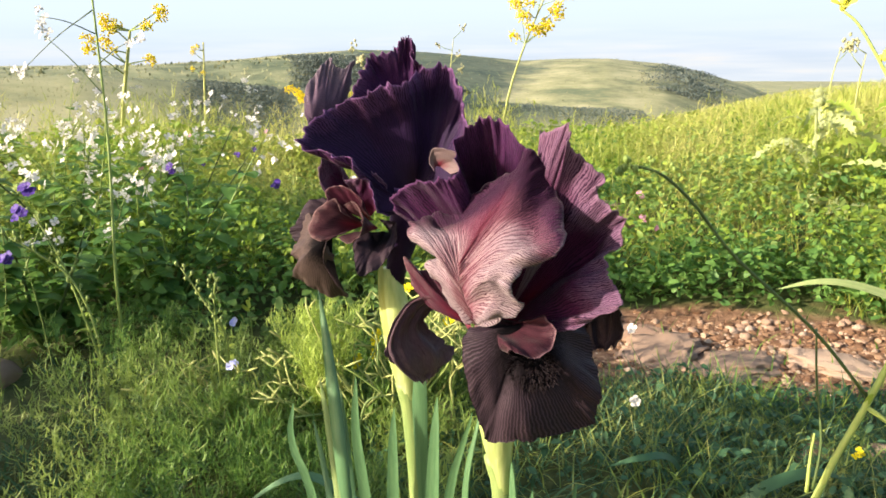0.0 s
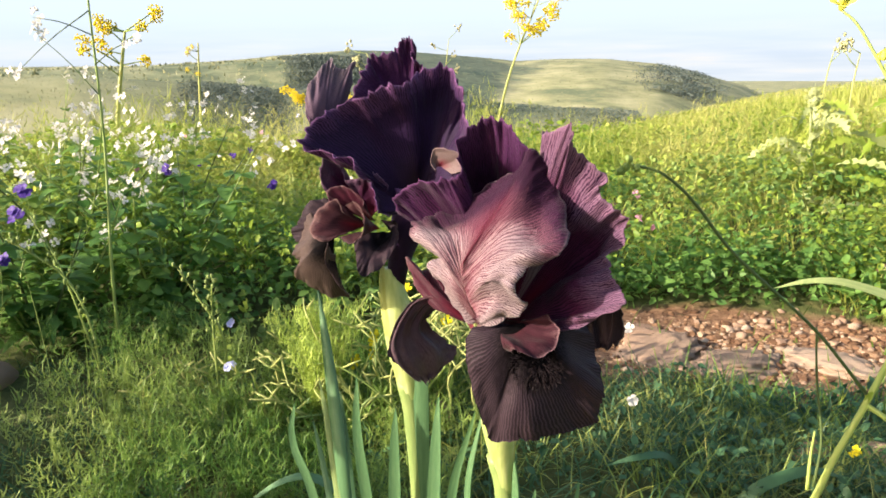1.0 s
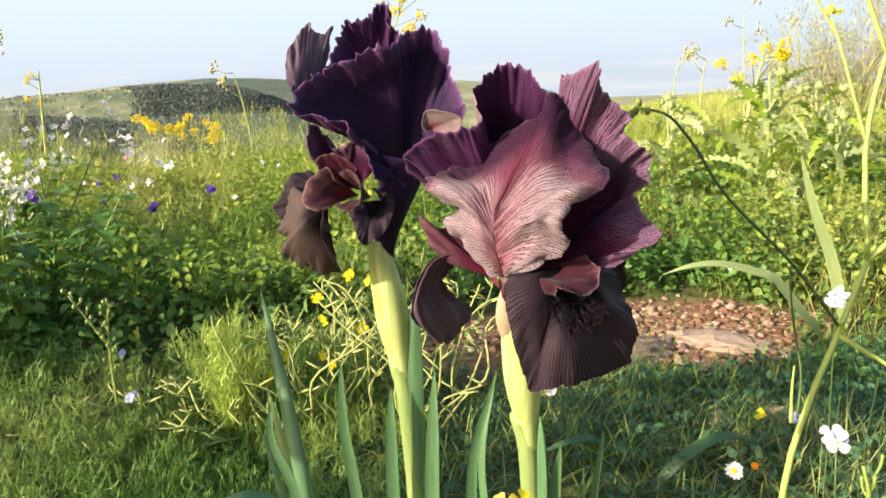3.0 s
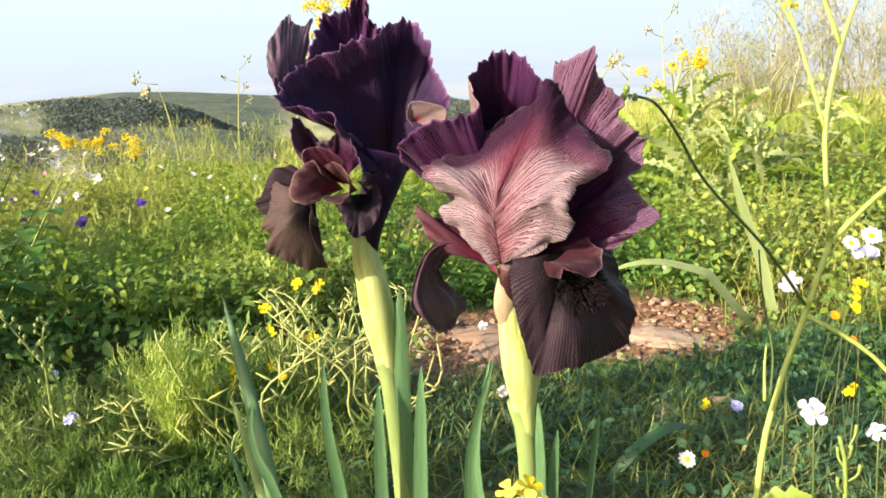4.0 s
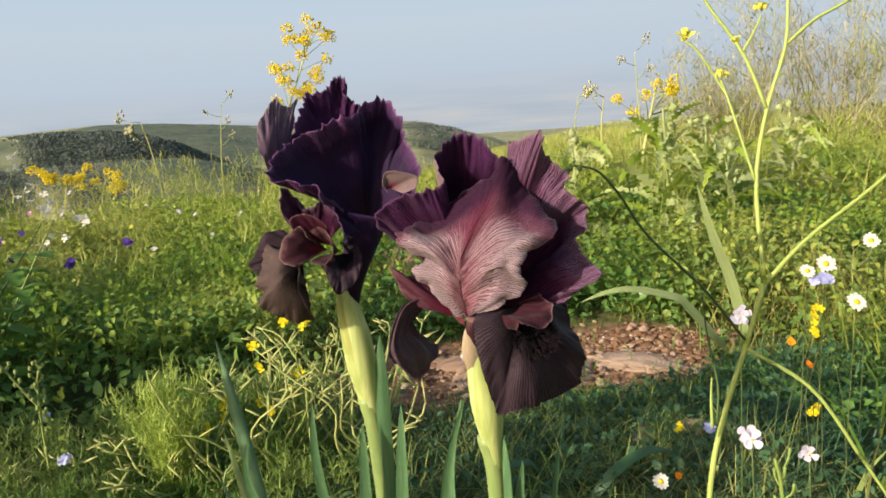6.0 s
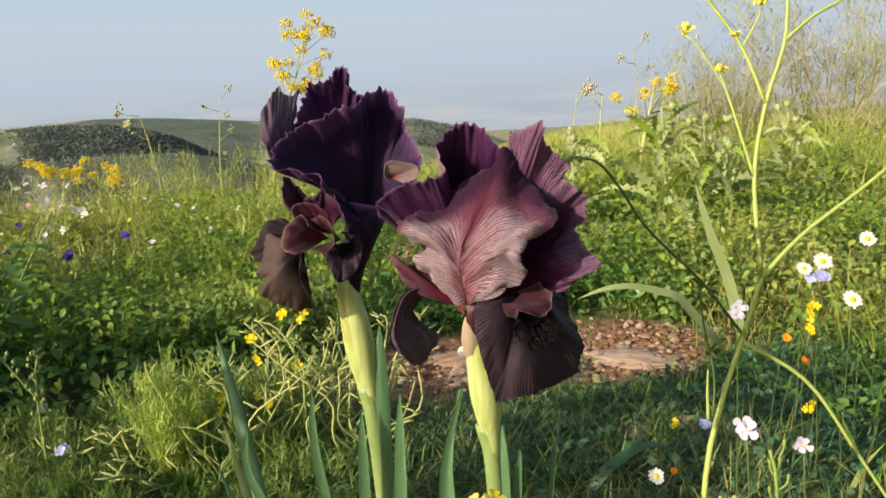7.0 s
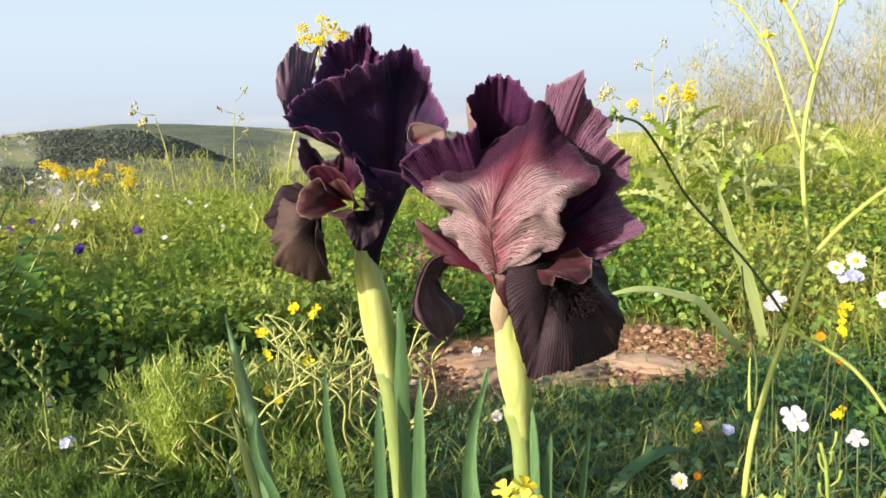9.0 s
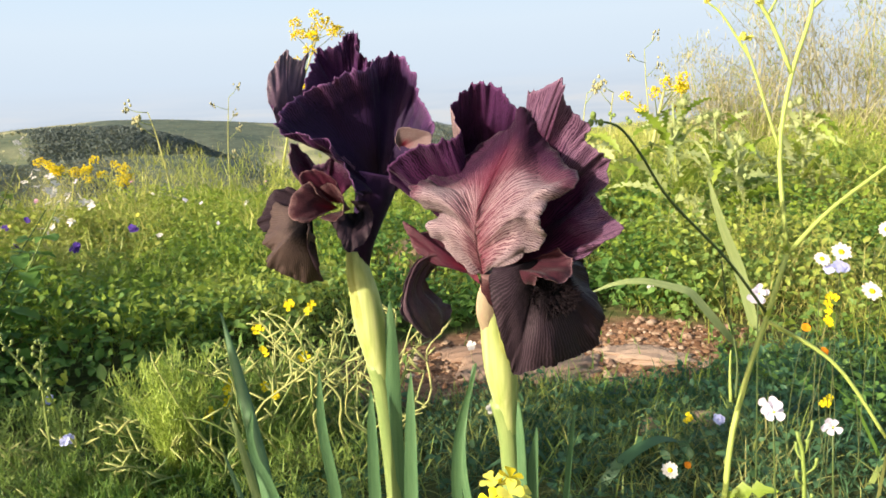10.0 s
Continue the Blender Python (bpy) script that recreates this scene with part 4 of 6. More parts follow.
def tall_iris():
    ob = thing("iris", TALL_AT, "tall blackish purple iris with frayed petals and a yellow-green stalk", "flower", "irises", TALL_YAW)
    for name, shape, outer, inner, seed, ruffle, pleat, teeth, label in (
        ("standard", TALL_FRONT_STANDARD, M_SHADOWED, M_PURPLE, 11.0, 0.30, 0.03, 0.04, "large blackish purple upright petal"),
        ("standard", TALL_BACK_STANDARD, M_VIOLET_PETAL, M_PURPLE, 12.0, 0.32, 0.06, 0.07, "frayed upright purple petal"),
        ("standard", TALL_LEFT_STANDARD, M_MAUVE_GREY, M_PURPLE, 13.0, 0.18, 0.01, 0.012, "folded grey mauve petal with a dark base"),
        ("fall", TALL_FRONT_FALL, M_FALL_LIT, M_FALL, 14.0, 0.16, 0.04, 0.02, "curled black petal"),
        ("fall", TALL_RIGHT_FALL, M_FALL, M_FALL, 15.0, 0.14, 0.05, 0.04, "short black petal"),
        ("fall", TALL_BACK_FALL, M_FALL, M_PURPLE, 16.0, 0.16, 0.05, 0.02, "dark hanging petal"),
        ("style_arm", TALL_RIGHT_STYLE, M_STYLE_DARK, M_STYLE_DARK, 17.0, 0.08, 0.03, 0.02, "dark brownish style arm"),
        ("style_arm", TALL_LEFT_STYLE, M_STYLE_DARK, M_STYLE_DARK, 18.0, 0.10, 0.03, 0.02, "dark pinkish style arm"),
        ("style_arm", TALL_RED_STYLE, M_CRIMSON, M_CRIMSON, 19.0, 0.08, 0.03, 0.02, "crimson style arm"),
        # The sunlit patch on the turned lobe is given as pale mauve.
        ("petal_fold", TALL_FOLD, M_MAUVE, M_PURPLE, 21.0, 0.04, 0.01, 0.03, "turned-over lobe of the large petal, sunlit paleness in its colour"),
        ("withered_flap", TALL_WITHERED, M_PLUM, M_PLUM, 20.0, 0.20, 0.10, 0.08, "withered ragged purple flap"),
    ):
        g, mats = fan_petal(shape, outer, inner, seed, ruffle, pleat, 0.20 * ruffle + 0.02, teeth, 6, (), *((64, 24) if name in ("style_arm", "withered_flap", "petal_fold") else (200, 44)))
        part(name, g, mats, ob, label)
    part("flower_tube", shaft([(0.2, 0.2, -1.0), (0.5, 0.1, 0.6), (0.95, 0.0, 2.2), (1.4, 0.0, 3.6), (1.65, 0.1, 4.6)], [0.5, 0.6, 0.85, 1.1, 1.25]), M_SHADOWED, ob, "dark tube below the petals")
    ground = -TALL_AT[2] * 100
    part("stalk", shaft([(0.75, 0.2, -6.4), (1.05, 0.3, -9), (1.3, 0.5, -16), (1.2, 0.7, -28), (0.7, 0.8, ground - 1)], [0.6, 0.52, 0.52, 0.56, 0.6]), M_STALK_GREEN, ob, "pale green stalk")
    part("spathe", shaft([(0.05, 0, 0.35), (0.15, 0, -0.6), (0.4, 0.0, -2.4), (0.6, 0.1, -4.2), (0.8, 0.2, -5.8), (1.0, 0.3, -7.6)], [0.45, 0.62, 0.85, 0.9, 0.74, 0.52]), M_STALK, ob, "swollen yellow-green sheath")
    part("bract", sword([(0.75, -0.1, -6.8), (0.15, -0.82, -3.4), (-0.2, -0.65, -1.0), (-0.35, -0.4, 0.7)], 0.9, (-0.3, -1, 0.1), -0.5, 0, 18), M_SPATHE_PALE, ob, "pale pointed sheath flap")
    part("leaf", sword([(1.4, 0.4, -22), (1.5, -0.1, -12), (1.7, -0.3, -6), (1.85, -0.3, -2.6)], 1.1, (0.1, -1, 0), -0.35), M_SWORD, ob, "blue-green leaf clasping the stalk")
    part("leaf", sword([(0.5, -0.3, ground), (0.2, -0.8, -18), (0.3, -1.0, -11), (0.45, -1.0, -7.6)], 0.75, (0.2, -1, 0), 0.3), M_SWORD, ob)
    part("leaf", sword([(1.5, 0.6, ground), (2.2, 0.0, -18), (2.5, -0.2, -11), (2.75, -0.2, -7.0)], 0.85, (0, -1, 0), 0.3), M_SWORD, ob)
    part("leaf", sword([(0.0, 1.0, ground), (-2.2, 1.2, -18), (-2.9, 1.2, -11), (-2.8, 1.2, -7.0)], 0.7, (0.3, -1, 0), 0.3), M_SWORD, ob)
    part("leaf", sword([(-1.0, 1.0, ground), (-5.5, 1.0, -18), (-7.2, 1.0, -12), (-7.0, 1.0, -9.2)], 0.55, (0.3, -1, 0), 0.3), M_SWORD, ob)


near_iris()
tall_iris()

# ---- meadow: uncountable grass, leaves and feathery herbs ----
rng = np.random.default_rng(7)


def fast_mesh(name, co, quads, mat):
    """A mesh from an array of vertices and an array of faces with equal corner counts."""
    me = bpy.data.meshes.new(name)
    n, k = quads.shape
    me.vertices.add(len(co))
    me.vertices.foreach_set("co", np.ascontiguousarray(co, dtype=np.float32).ravel())
    me.loops.add(n * k)
    me.loops.foreach_set("vertex_index", np.ascontiguousarray(quads, dtype=np.int32).ravel())
    me.polygons.add(n)
    me.polygons.foreach_set("loop_start", np.arange(0, n * k, k, dtype=np.int32))
    me.materials.append(mat)
    me.update(calc_edges=True)
    me.polygons.foreach_set("use_smooth", np.ones(n, dtype=bool))
    return me


def stuff(name, me, label, category):
    return tagged(new(name, me), label, category, "", "stuff")


def unit(v):
    return v / (np.linalg.norm(v, axis=-1, keepdims=True) + 1e-9)


def blades(base, length, width, lean, curl, segs=4):
    """Blades of grass from base points: they lean a random way and bend over."""
    n = len(base)
    az = rng.uniform(0, 2 * math.pi, n)
    out = np.stack([np.cos(az), np.sin(az), np.zeros(n)], 1)
    turn = az + math.pi / 2 + rng.normal(0, 0.6, n)
    side = np.stack([np.cos(turn), np.sin(turn), np.zeros(n)], 1)
    rows = []
    p = base.copy()
    ang = lean
    for s in range(segs + 1):
        t = s / segs
        w = (width * (1 - t ** 1.6) * 0.5 + 0.0002)[:, None]
        rows.append(p - side * w)
        rows.append(p + side * w)
        a = ang + curl * t
        p = p + (out * np.sin(a)[:, None] + np.array([0, 0, 1.0]) * np.cos(a)[:, None]) * (length / segs)[:, None]
    co = np.stack(rows, 1)
    m = 2 * (segs + 1)
    q = np.array([[2 * s, 2 * s + 1, 2 * s + 3, 2 * s + 2] for s in range(segs)])
    faces = (np.arange(n)[:, None, None] * m + q[None]).reshape(-1, 4)
    return co.reshape(-1, 3), faces


def leaves(at, size, up=0.5, slim=0.62):
    """Small folded, pointed leaves at points, facing mostly the sky. up: how level they lie."""
    n = len(at)
    way = unit(np.stack([rng.normal(0, 1, n), rng.normal(0, 1, n), rng.normal(0.15, 0.55, n)], 1))
    face = unit(np.stack([rng.normal(0, 0.6, n), rng.normal(0, 0.6, n), np.full(n, up + 0.5)], 1))
    side = unit(np.cross(way, face))
    face = np.cross(side, way)
    s = size[:, None]
    w = s * slim * 0.5
    droop = rng.uniform(0.05, 0.35, n)[:, None] * s
    co = np.stack([
        at,
        at + way * s * 0.35 - side * w + face * w * 0.35,
        at + way * s * 0.40,
        at + way * s * 0.35 + side * w + face * w * 0.35,
        at + way * s * 0.75 - side * w * 0.75 + face * (w * 0.2) - face * droop * 0.4,
        at + way * s * 0.75 + side * w * 0.75 + face * (w * 0.2) - face * droop * 0.4,
        at + way * s - face * droop,
    ], 1)
    q = np.array([[0, 1, 2, 2], [0, 2, 3, 3], [1, 4, 6, 2], [2, 6, 5, 3]])
    tri = np.array([[0, 1, 2], [0, 2, 3], [1, 4, 2], [4, 6, 2], [2, 6, 5], [2, 5, 3]])
    faces = (np.arange(n)[:, None, None] * 7 + tri[None]).reshape(-1, 3)
    return co.reshape(-1, 3), faces


def heights(xy):
    return np.array([ground_height(x, y) for x, y in xy])


def bare(xy):
    """True where the soil lies open."""
    x, y = xy[:, 0], xy[:, 1]
    wob = np.array([noise.noise((a * 6.0, b * 6.0, 2.0)) for a, b in xy])
    one = ((x - 0.56) / 0.44) ** 2 + ((y - 1.38) / 0.215) ** 2 + 0.55 * wob < 1
    two = ((x + 0.78) / 0.17) ** 2 + ((y - 1.04) / 0.10) ** 2 + 0.4 * wob < 1
    return one | two


def scatter(n, x0, x1, y0, y1, keep=None, thin=0.0):
    """Points over a rectangle of the plan, in loose drifts, off the bare soil."""
    xy = np.stack([rng.uniform(x0, x1, n), rng.uniform(y0, y1, n)], 1)
    xy = xy[~bare(xy) | (rng.uniform(0, 1, n) < thin)]
    drift = np.array([noise.noise((a * 2.3, b * 2.3, 11.0)) for a, b in xy])
    xy = xy[rng.uniform(-0.75, 0.5, len(xy)) < drift]
    if keep is not None:
        xy = xy[keep(xy[:, 0], xy[:, 1])]
    return xy


def fan(n, r0, r1, a0, a1):
    """Points in a fan of the plan, denser towards the near edge; angles in degrees right of straight ahead."""
    r = r0 * (r1 / r0) ** rng.uniform(0, 1, n)
    a = np.radians(rng.uniform(a0, a1, n))
    return np.stack([r * np.sin(a), r * np.cos(a)], 1)


def with_z(xy, lift=0.0):
    return np.column_stack([xy, heights(xy) + lift])


def tall(xy, low, high, grain=1.6):
    """A height of growth that swells and sinks over the plan."""
    w = np.array([noise.noise((a * grain, b * grain, 31.0)) for a, b in xy])
    return low + (high - low) * np.clip(0.5 + 0.9 * w, 0, 1)


def grass_patch(name, xy, length, width, mat, label, lean=(0.0, 0.5), curl=(0.2, 1.3), segs=4):
    n = len(xy)
    co, f = blades(with_z(xy, -0.004), length * rng.uniform(0.5, 1.15, n), rng.uniform(*width, n), rng.uniform(*lean, n), rng.uniform(*curl, n), segs)
    return stuff(name, fast_mesh(name, co, f, mat), label, "grass")


def leaf_layer(name, xy, top, size, mat, label, low=0.15, up=0.5, slim=0.62):
    n = len(xy)
    z = top * (low + (1 - low) * rng.uniform(0, 1, n) ** 0.75)
    at = with_z(xy)
    at[:, 2] += z
    co, f = leaves(at, rng.uniform(*size, n), up, slim)
    return stuff(name, fast_mesh(name, co, f, mat), label, "herbs")


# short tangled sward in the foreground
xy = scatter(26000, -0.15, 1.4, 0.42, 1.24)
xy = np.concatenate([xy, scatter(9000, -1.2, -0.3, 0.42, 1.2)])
grass_patch("short_grass", xy, tall(xy, 0.035, 0.085, 4.0), (0.0016, 0.0034), M_GRASS_BLUE_SHADED, "short tangled blue-green grass around bare soil", (0.2, 1.3), (0.2, 1.6))
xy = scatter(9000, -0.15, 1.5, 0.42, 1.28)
leaf_layer("ground_herbs", xy, tall(xy, 0.02, 0.05, 4.0), (0.008, 0.02), M_GRASS_BLUE_SHADED, "low blue-green herbs among the short grass", 0.1, 0.6)
xy = scatter(8000, -0.15, 0.8, 0.5, 1.2, lambda x, y: x < 0.62 + 0.12 * np.sin(9.0 * y))
grass_patch("short_grass", xy, tall(xy, 0.04, 0.10, 4.0), (0.0016, 0.0034), M_GRASS, "fresh green grass tangled through the sward", (0.2, 1.2), (0.2, 1.6), 3)
xy = scatter(2000, -0.1, 0.8, 0.5, 1.3)
grass_patch("dry_grass", xy, tall(xy, 0.05, 0.11, 4.0), (0.0012, 0.0024), M_GRASS_SUNNY, "pale dry grass stems in the sward", (0.6, 1.4), (0.0, 0.9))
xy = scatter(5200, -0.1, 1.6, 1.05, 1.62, None, 0.09)
grass_patch("patch_edge_grass", xy, tall(xy, 0.03, 0.07, 5.0), (0.002, 0.004), M_GRASS, "bright grass along the bare soil")

# feathery fennel-like herb on the left of the foreground
def feathery(name, xy, stem, label, mat, scale=1.0, per=24):
    """Lacy herbs: thin leaning stems clothed in curled threads."""
    n = len(xy)
    base = with_z(xy)
    az = rng.uniform(0, 2 * math.pi, n)
    at_all, len_all = [], []
    for b, a, h in zip(base, az, stem):
        lean = rng.uniform(0.1, 0.75)
        top = b + np.array([math.cos(a) * lean, math.sin(a) * lean, 1.0]) * h
        m = int(per + 190 * h / scale)
        t = rng.uniform(0.2, 1.0, m) ** 0.7
        at_all.append(b + (top - b) * t[:, None] + rng.normal(0, 0.006 * scale, (m, 3)))
    at = np.concatenate(at_all)
    m = len(at)
    co, f = blades(at, rng.uniform(0.009, 0.024, m) * scale, rng.uniform(0.0012, 0.0023, m) * scale ** 0.6, rng.uniform(0.2, 1.7, m), rng.uniform(-1.4, 1.4, m), 2)
    return stuff(name, fast_mesh(name, co, f, mat), label, "herbs")


xy = scatter(3000, -1.1, 0.12, 0.48, 1.24, lambda x, y: (x < 0.05 + rng.normal(0, 0.06, len(x))))
xy = xy[(xy[:, 0] > -0.37 - 0.3 * (xy[:, 1] - 0.6)) | (rng.uniform(0, 1, len(xy)) < 0.25)]
feathery("feathery_herb", xy, tall(xy, 0.05, 0.13, 3.0), "feathery bright green herb carpeting the ground", M_FEATHER)
xy = scatter(420, -2.2, 0.2, 1.9, 4.6)
feathery("tall_feathery_herb", xy, tall(xy, 0.24, 0.46, 1.5), "tall feathery yellow-green herb in the meadow", M_GRASS_SUNNY, 2.4, 30)
xy = scatter(520, -1.1, 0.2, 1.42, 2.3)
feathery("tall_feathery_herb", xy, tall(xy, 0.13, 0.25, 1.5), "fine feathery yellow-green herb over the leafy growth", M_HERB_LIGHT, 1.5, 30)
xy = scatter(420, 0.5, 3.2, 2.0, 4.6)
feathery("tall_feathery_herb", xy, tall(xy, 0.20, 0.40, 1.5), "tall feathery yellow-green herb in the meadow", M_GRASS_SUNNY, 2.4, 30)
xy = scatter(8000, -1.3, 0.1, 0.42, 1.3)
grass_patch("under_grass", xy, tall(xy, 0.02, 0.05, 4.0), (0.0015, 0.003), M_GRASS, "fine green grass below feathery herbs", (0.1, 1.2))

# leafy growth behind, to both sides of the bare soil
xy = scatter(46000, -2.6, 0.22, 1.22, 3.3)
h = tall(xy, 0.13, 0.28, 1.4) * np.clip((xy[:, 1] - 1.05) * 2.2, 0.25, 1) * np.clip(1.9 - 0.5 * xy[:, 1], 0.55, 1)
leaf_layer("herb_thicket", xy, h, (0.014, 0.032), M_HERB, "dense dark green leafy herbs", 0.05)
# Tops use the lighter leaf colour to look sunlit above dark herbs.
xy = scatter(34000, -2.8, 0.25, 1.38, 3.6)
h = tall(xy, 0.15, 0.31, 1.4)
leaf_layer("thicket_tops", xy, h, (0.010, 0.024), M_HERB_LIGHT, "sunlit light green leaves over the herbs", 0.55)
xy = scatter(36000, 0.15, 3.2, 1.5, 3.6)
h = tall(xy, 0.10, 0.26, 1.5) * np.clip((xy[:, 1] - 1.30) * 2.8, 0.4, 1)
leaf_layer("herb_thicket", xy, h, (0.012, 0.032), M_HERB, "dense green leafy herbs beyond the bare soil", 0.05)
xy = scatter(7000, 0.2, 1.5, 1.5, 1.85)
leaf_layer("herb_thicket", xy, tall(xy, 0.06, 0.13, 4.0), (0.014, 0.03), M_HERB, "low green leafy herbs along the bare soil", 0.05)
xy = scatter(20000, 0.85, 2.4, 0.85, 1.9)
edge = np.clip((xy[:, 0] - 1.0) * 2.5 + (xy[:, 1] - 1.1) * 2.0, 0.25, 1)
# Pale tops are left off beside the sward, imitating its shade.
tops = (edge > 0.5) & (rng.uniform(0, 1, len(xy)) < 0.6)
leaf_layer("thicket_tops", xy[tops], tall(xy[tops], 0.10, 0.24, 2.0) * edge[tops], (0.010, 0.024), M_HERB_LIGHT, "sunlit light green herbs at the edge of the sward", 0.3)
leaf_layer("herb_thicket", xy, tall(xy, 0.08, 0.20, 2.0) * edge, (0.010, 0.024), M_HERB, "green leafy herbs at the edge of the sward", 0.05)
xy = scatter(22000, 0.3, 3.4, 1.62, 4.0)
h = tall(xy, 0.14, 0.30, 1.5)
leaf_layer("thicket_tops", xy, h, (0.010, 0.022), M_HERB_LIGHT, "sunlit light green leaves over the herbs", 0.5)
xy = scatter(15000, 0.3, 3.6, 1.75, 4.2)
grass_patch("meadow_grass", xy, tall(xy, 0.18, 0.40, 1.2), (0.002, 0.005), M_GRASS_SUNNY, "tall sunlit meadow grass", (0.0, 0.8), (0.1, 1.5))
xy = scatter(9000, -2.8, 0.3, 1.7, 4.2)
grass_patch("meadow_grass", xy, tall(xy, 0.18, 0.36, 1.2), (0.002, 0.004), M_GRASS_SUNNY, "tall sunlit meadow grass", (0.0, 0.8), (0.1, 1.5))

xy = scatter(5000, 0.85, 2.2, 0.9, 1.9, lambda x, y: x + y > 2.2)
grass_patch("meadow_grass", xy, tall(xy, 0.12, 0.32, 2.0) * np.clip((xy[:, 0] - 0.7) * 2.5, 0.3, 1), (0.002, 0.004), M_GRASS_SUNNY, "tall sunlit grass beside the sward", (0.0, 0.8), (0.1, 1.3))

# farther meadow
xy = fan(42000, 3.0, 9.0, -36, 46)
grass_patch("far_meadow", xy, tall(xy, 0.16, 0.40, 0.7), (0.004, 0.009), M_GRASS_SUNNY, "sunlit meadow on the brow of the hill", (0.0, 0.8), (0.1, 1.3), 3)
xy = fan(30000, 3.0, 8.0, -36, 46)
leaf_layer("far_meadow_leaves", xy, tall(xy, 0.12, 0.34, 0.8), (0.016, 0.045), M_HERB_LIGHT, "light green leaves in the farther meadow", 0.1)
xy = fan(30000, 9.0, 70.0, 4, 46)
grass_patch("hill_meadow", xy, tall(xy, 0.18, 0.40, 0.3), (0.012, 0.035), M_GRASS_SUNNY, "grass over the far slope of the hill", (0.0, 0.4), (0.1, 0.7), 2)
xy = fan(14000, 120.0, 480.0, -42, 46)
grass_patch("hill_scrub", xy, tall(xy, 0.25, 0.8, 0.05), (0.15, 0.6), M_SCRUB, "tufts of dry grass and scrub over the far hills", (0.0, 0.5), (0.1, 0.8), 2)
xy = fan(26000, 30.0, 120.0, -42, 20)
grass_patch("hill_scrub", xy, tall(xy, 0.15, 0.4, 0.05), (0.03, 0.10), M_SCRUB, "dry grass over the slopes below the meadow", (0.0, 0.6), (0.1, 0.8), 2)

# dark leaf clumps standing in for shade on the slopes of the nearer ridges
def slope_scrub(n, r0, r1, a0, a1, density):
    r, a = rng.uniform(r0, r1, n), rng.uniform(a0, a1, n)
    w = np.array([noise.noise((x * 0.35, y * 0.05, 17.0)) for x, y in zip(a, r)])
    edge = np.clip(np.minimum(a - a0, a1 - a) / 2.5, 0, 1)
    keep = rng.uniform(-0.5, 0.5, n) < w + density - (1 - edge)
    a, r = np.radians(a[keep]), r[keep]
    return np.stack([r * np.sin(a), r * np.cos(a)], 1)


for n, r0, r1, a0, a1, density, top in ((46000, 108, 149, -17.5, -3.5, 0.40, 0.8), (26000, 74, 94, -26, -9, 0.15, 0.5), (22000, 74, 94, -6, 12, 0.1, 0.5), (16000, 330, 440, 8, 15.5, 0.2, 1.8)):
    xy = slope_scrub(n, r0, r1, a0, a1, density)
    leaf_layer("slope_scrub", xy, tall(xy, 0.3 * top, top, 0.1), (0.22 * top, 0.5 * top), M_SLOPE_SHADE, "dark leaf clumps standing in for shade on a far ridge slope", 0.1, 1.6, 0.9)

# the same meadow goes on around and behind the camera
a, r = rng.uniform(0, 2 * math.pi, 30000), 6.5 * rng.uniform(0, 1, 30000) ** 0.75
xy = np.stack([r * np.cos(a), r * np.sin(a)], 1)
ahead = (np.abs(np.degrees(np.arctan2(xy[:, 0], xy[:, 1]))) < 46) & (r > 0.5)
xy = xy[~ahead & (r > 0.6)]
grass_patch("open_meadow", xy, tall(xy, 0.06, 0.22, 1.5), (0.004, 0.010), M_GRASS, "grass of the hillside around the clearing", (0.0, 0.8), (0.2, 1.4), 2)

# ---- single plants ----
def dense(points, n=14):
    return [tuple(p) for p in spline(points, n)]


def taper(a, b, n):
    return [a + (b - a) * k / (n - 1) for k in range(n)]


def stem_geo(points, r0, r1, n=14, sides=6):
    return Geo().tube(dense(points, n), taper(r0, r1, n), sides)


def basis_of(d):
    d = Vector(d).normalized()
    s = d.cross(Vector((0.2, 0.3, 1.0)) if abs(d.z) < 0.9 else Vector((1, 0, 0))).normalized()
    return d, s, d.cross(s)


def round_petals(g, at, toward, count, length, width, lift=0.3, claw=0.15, m=0, start=0.0, uneven=0.15):
    """A ring of rounded petals round a centre, opening toward a direction."""
    d, s, o = basis_of(toward)
    c = Vector(at)
    for k in range(count):
        a = start + 2 * math.pi * (k + random.uniform(-uneven, uneven)) / count
        out = s * math.cos(a) + o * math.sin(a)
        side = d.cross(out)
        L = length * random.uniform(0.85, 1.12)
        rows = []
        for t, w in ((0.0, claw), (0.35, 0.55), (0.65, 1.0), (0.88, 0.85), (1.0, 0.35)):
            mid = c + out * (L * t) + d * (L * lift * t * (1.3 - 0.6 * t))
            half = width * w / 2
            rows += [mid - side * half + d * (half * 0.25), mid, mid + side * half + d * (half * 0.25)]
        faces = []
        for i in range(4):
            for j in (0, 1):
                q = i * 3 + j
                faces.append((q, q + 1, q + 4, q + 3))
        g.add(rows, faces, None, m)
    return g


def bead(g, at, r, m=0, stretch=1.0, way=(0, 0, 1)):
    """A small rounded bud or disc."""
    d, s, o = basis_of(way)
    verts, faces = [], []
    rings = ((-1.0, 0.0), (-0.6, 0.8), (0.1, 1.0), (0.7, 0.65), (1.0, 0.0))
    for h, w in rings:
        for k in range(6):
            a = 2 * math.pi * k / 6
            verts.append(Vector(at) + d * (h * r * stretch) + (s * math.cos(a) + o * math.sin(a)) * (w * r))
    for i in range(4):
        for k in range(6):
            faces.append((i * 6 + k, i * 6 + (k + 1) % 6, (i + 1) * 6 + (k + 1) % 6, (i + 1) * 6 + k))
    return g.add(verts, faces, None, m)


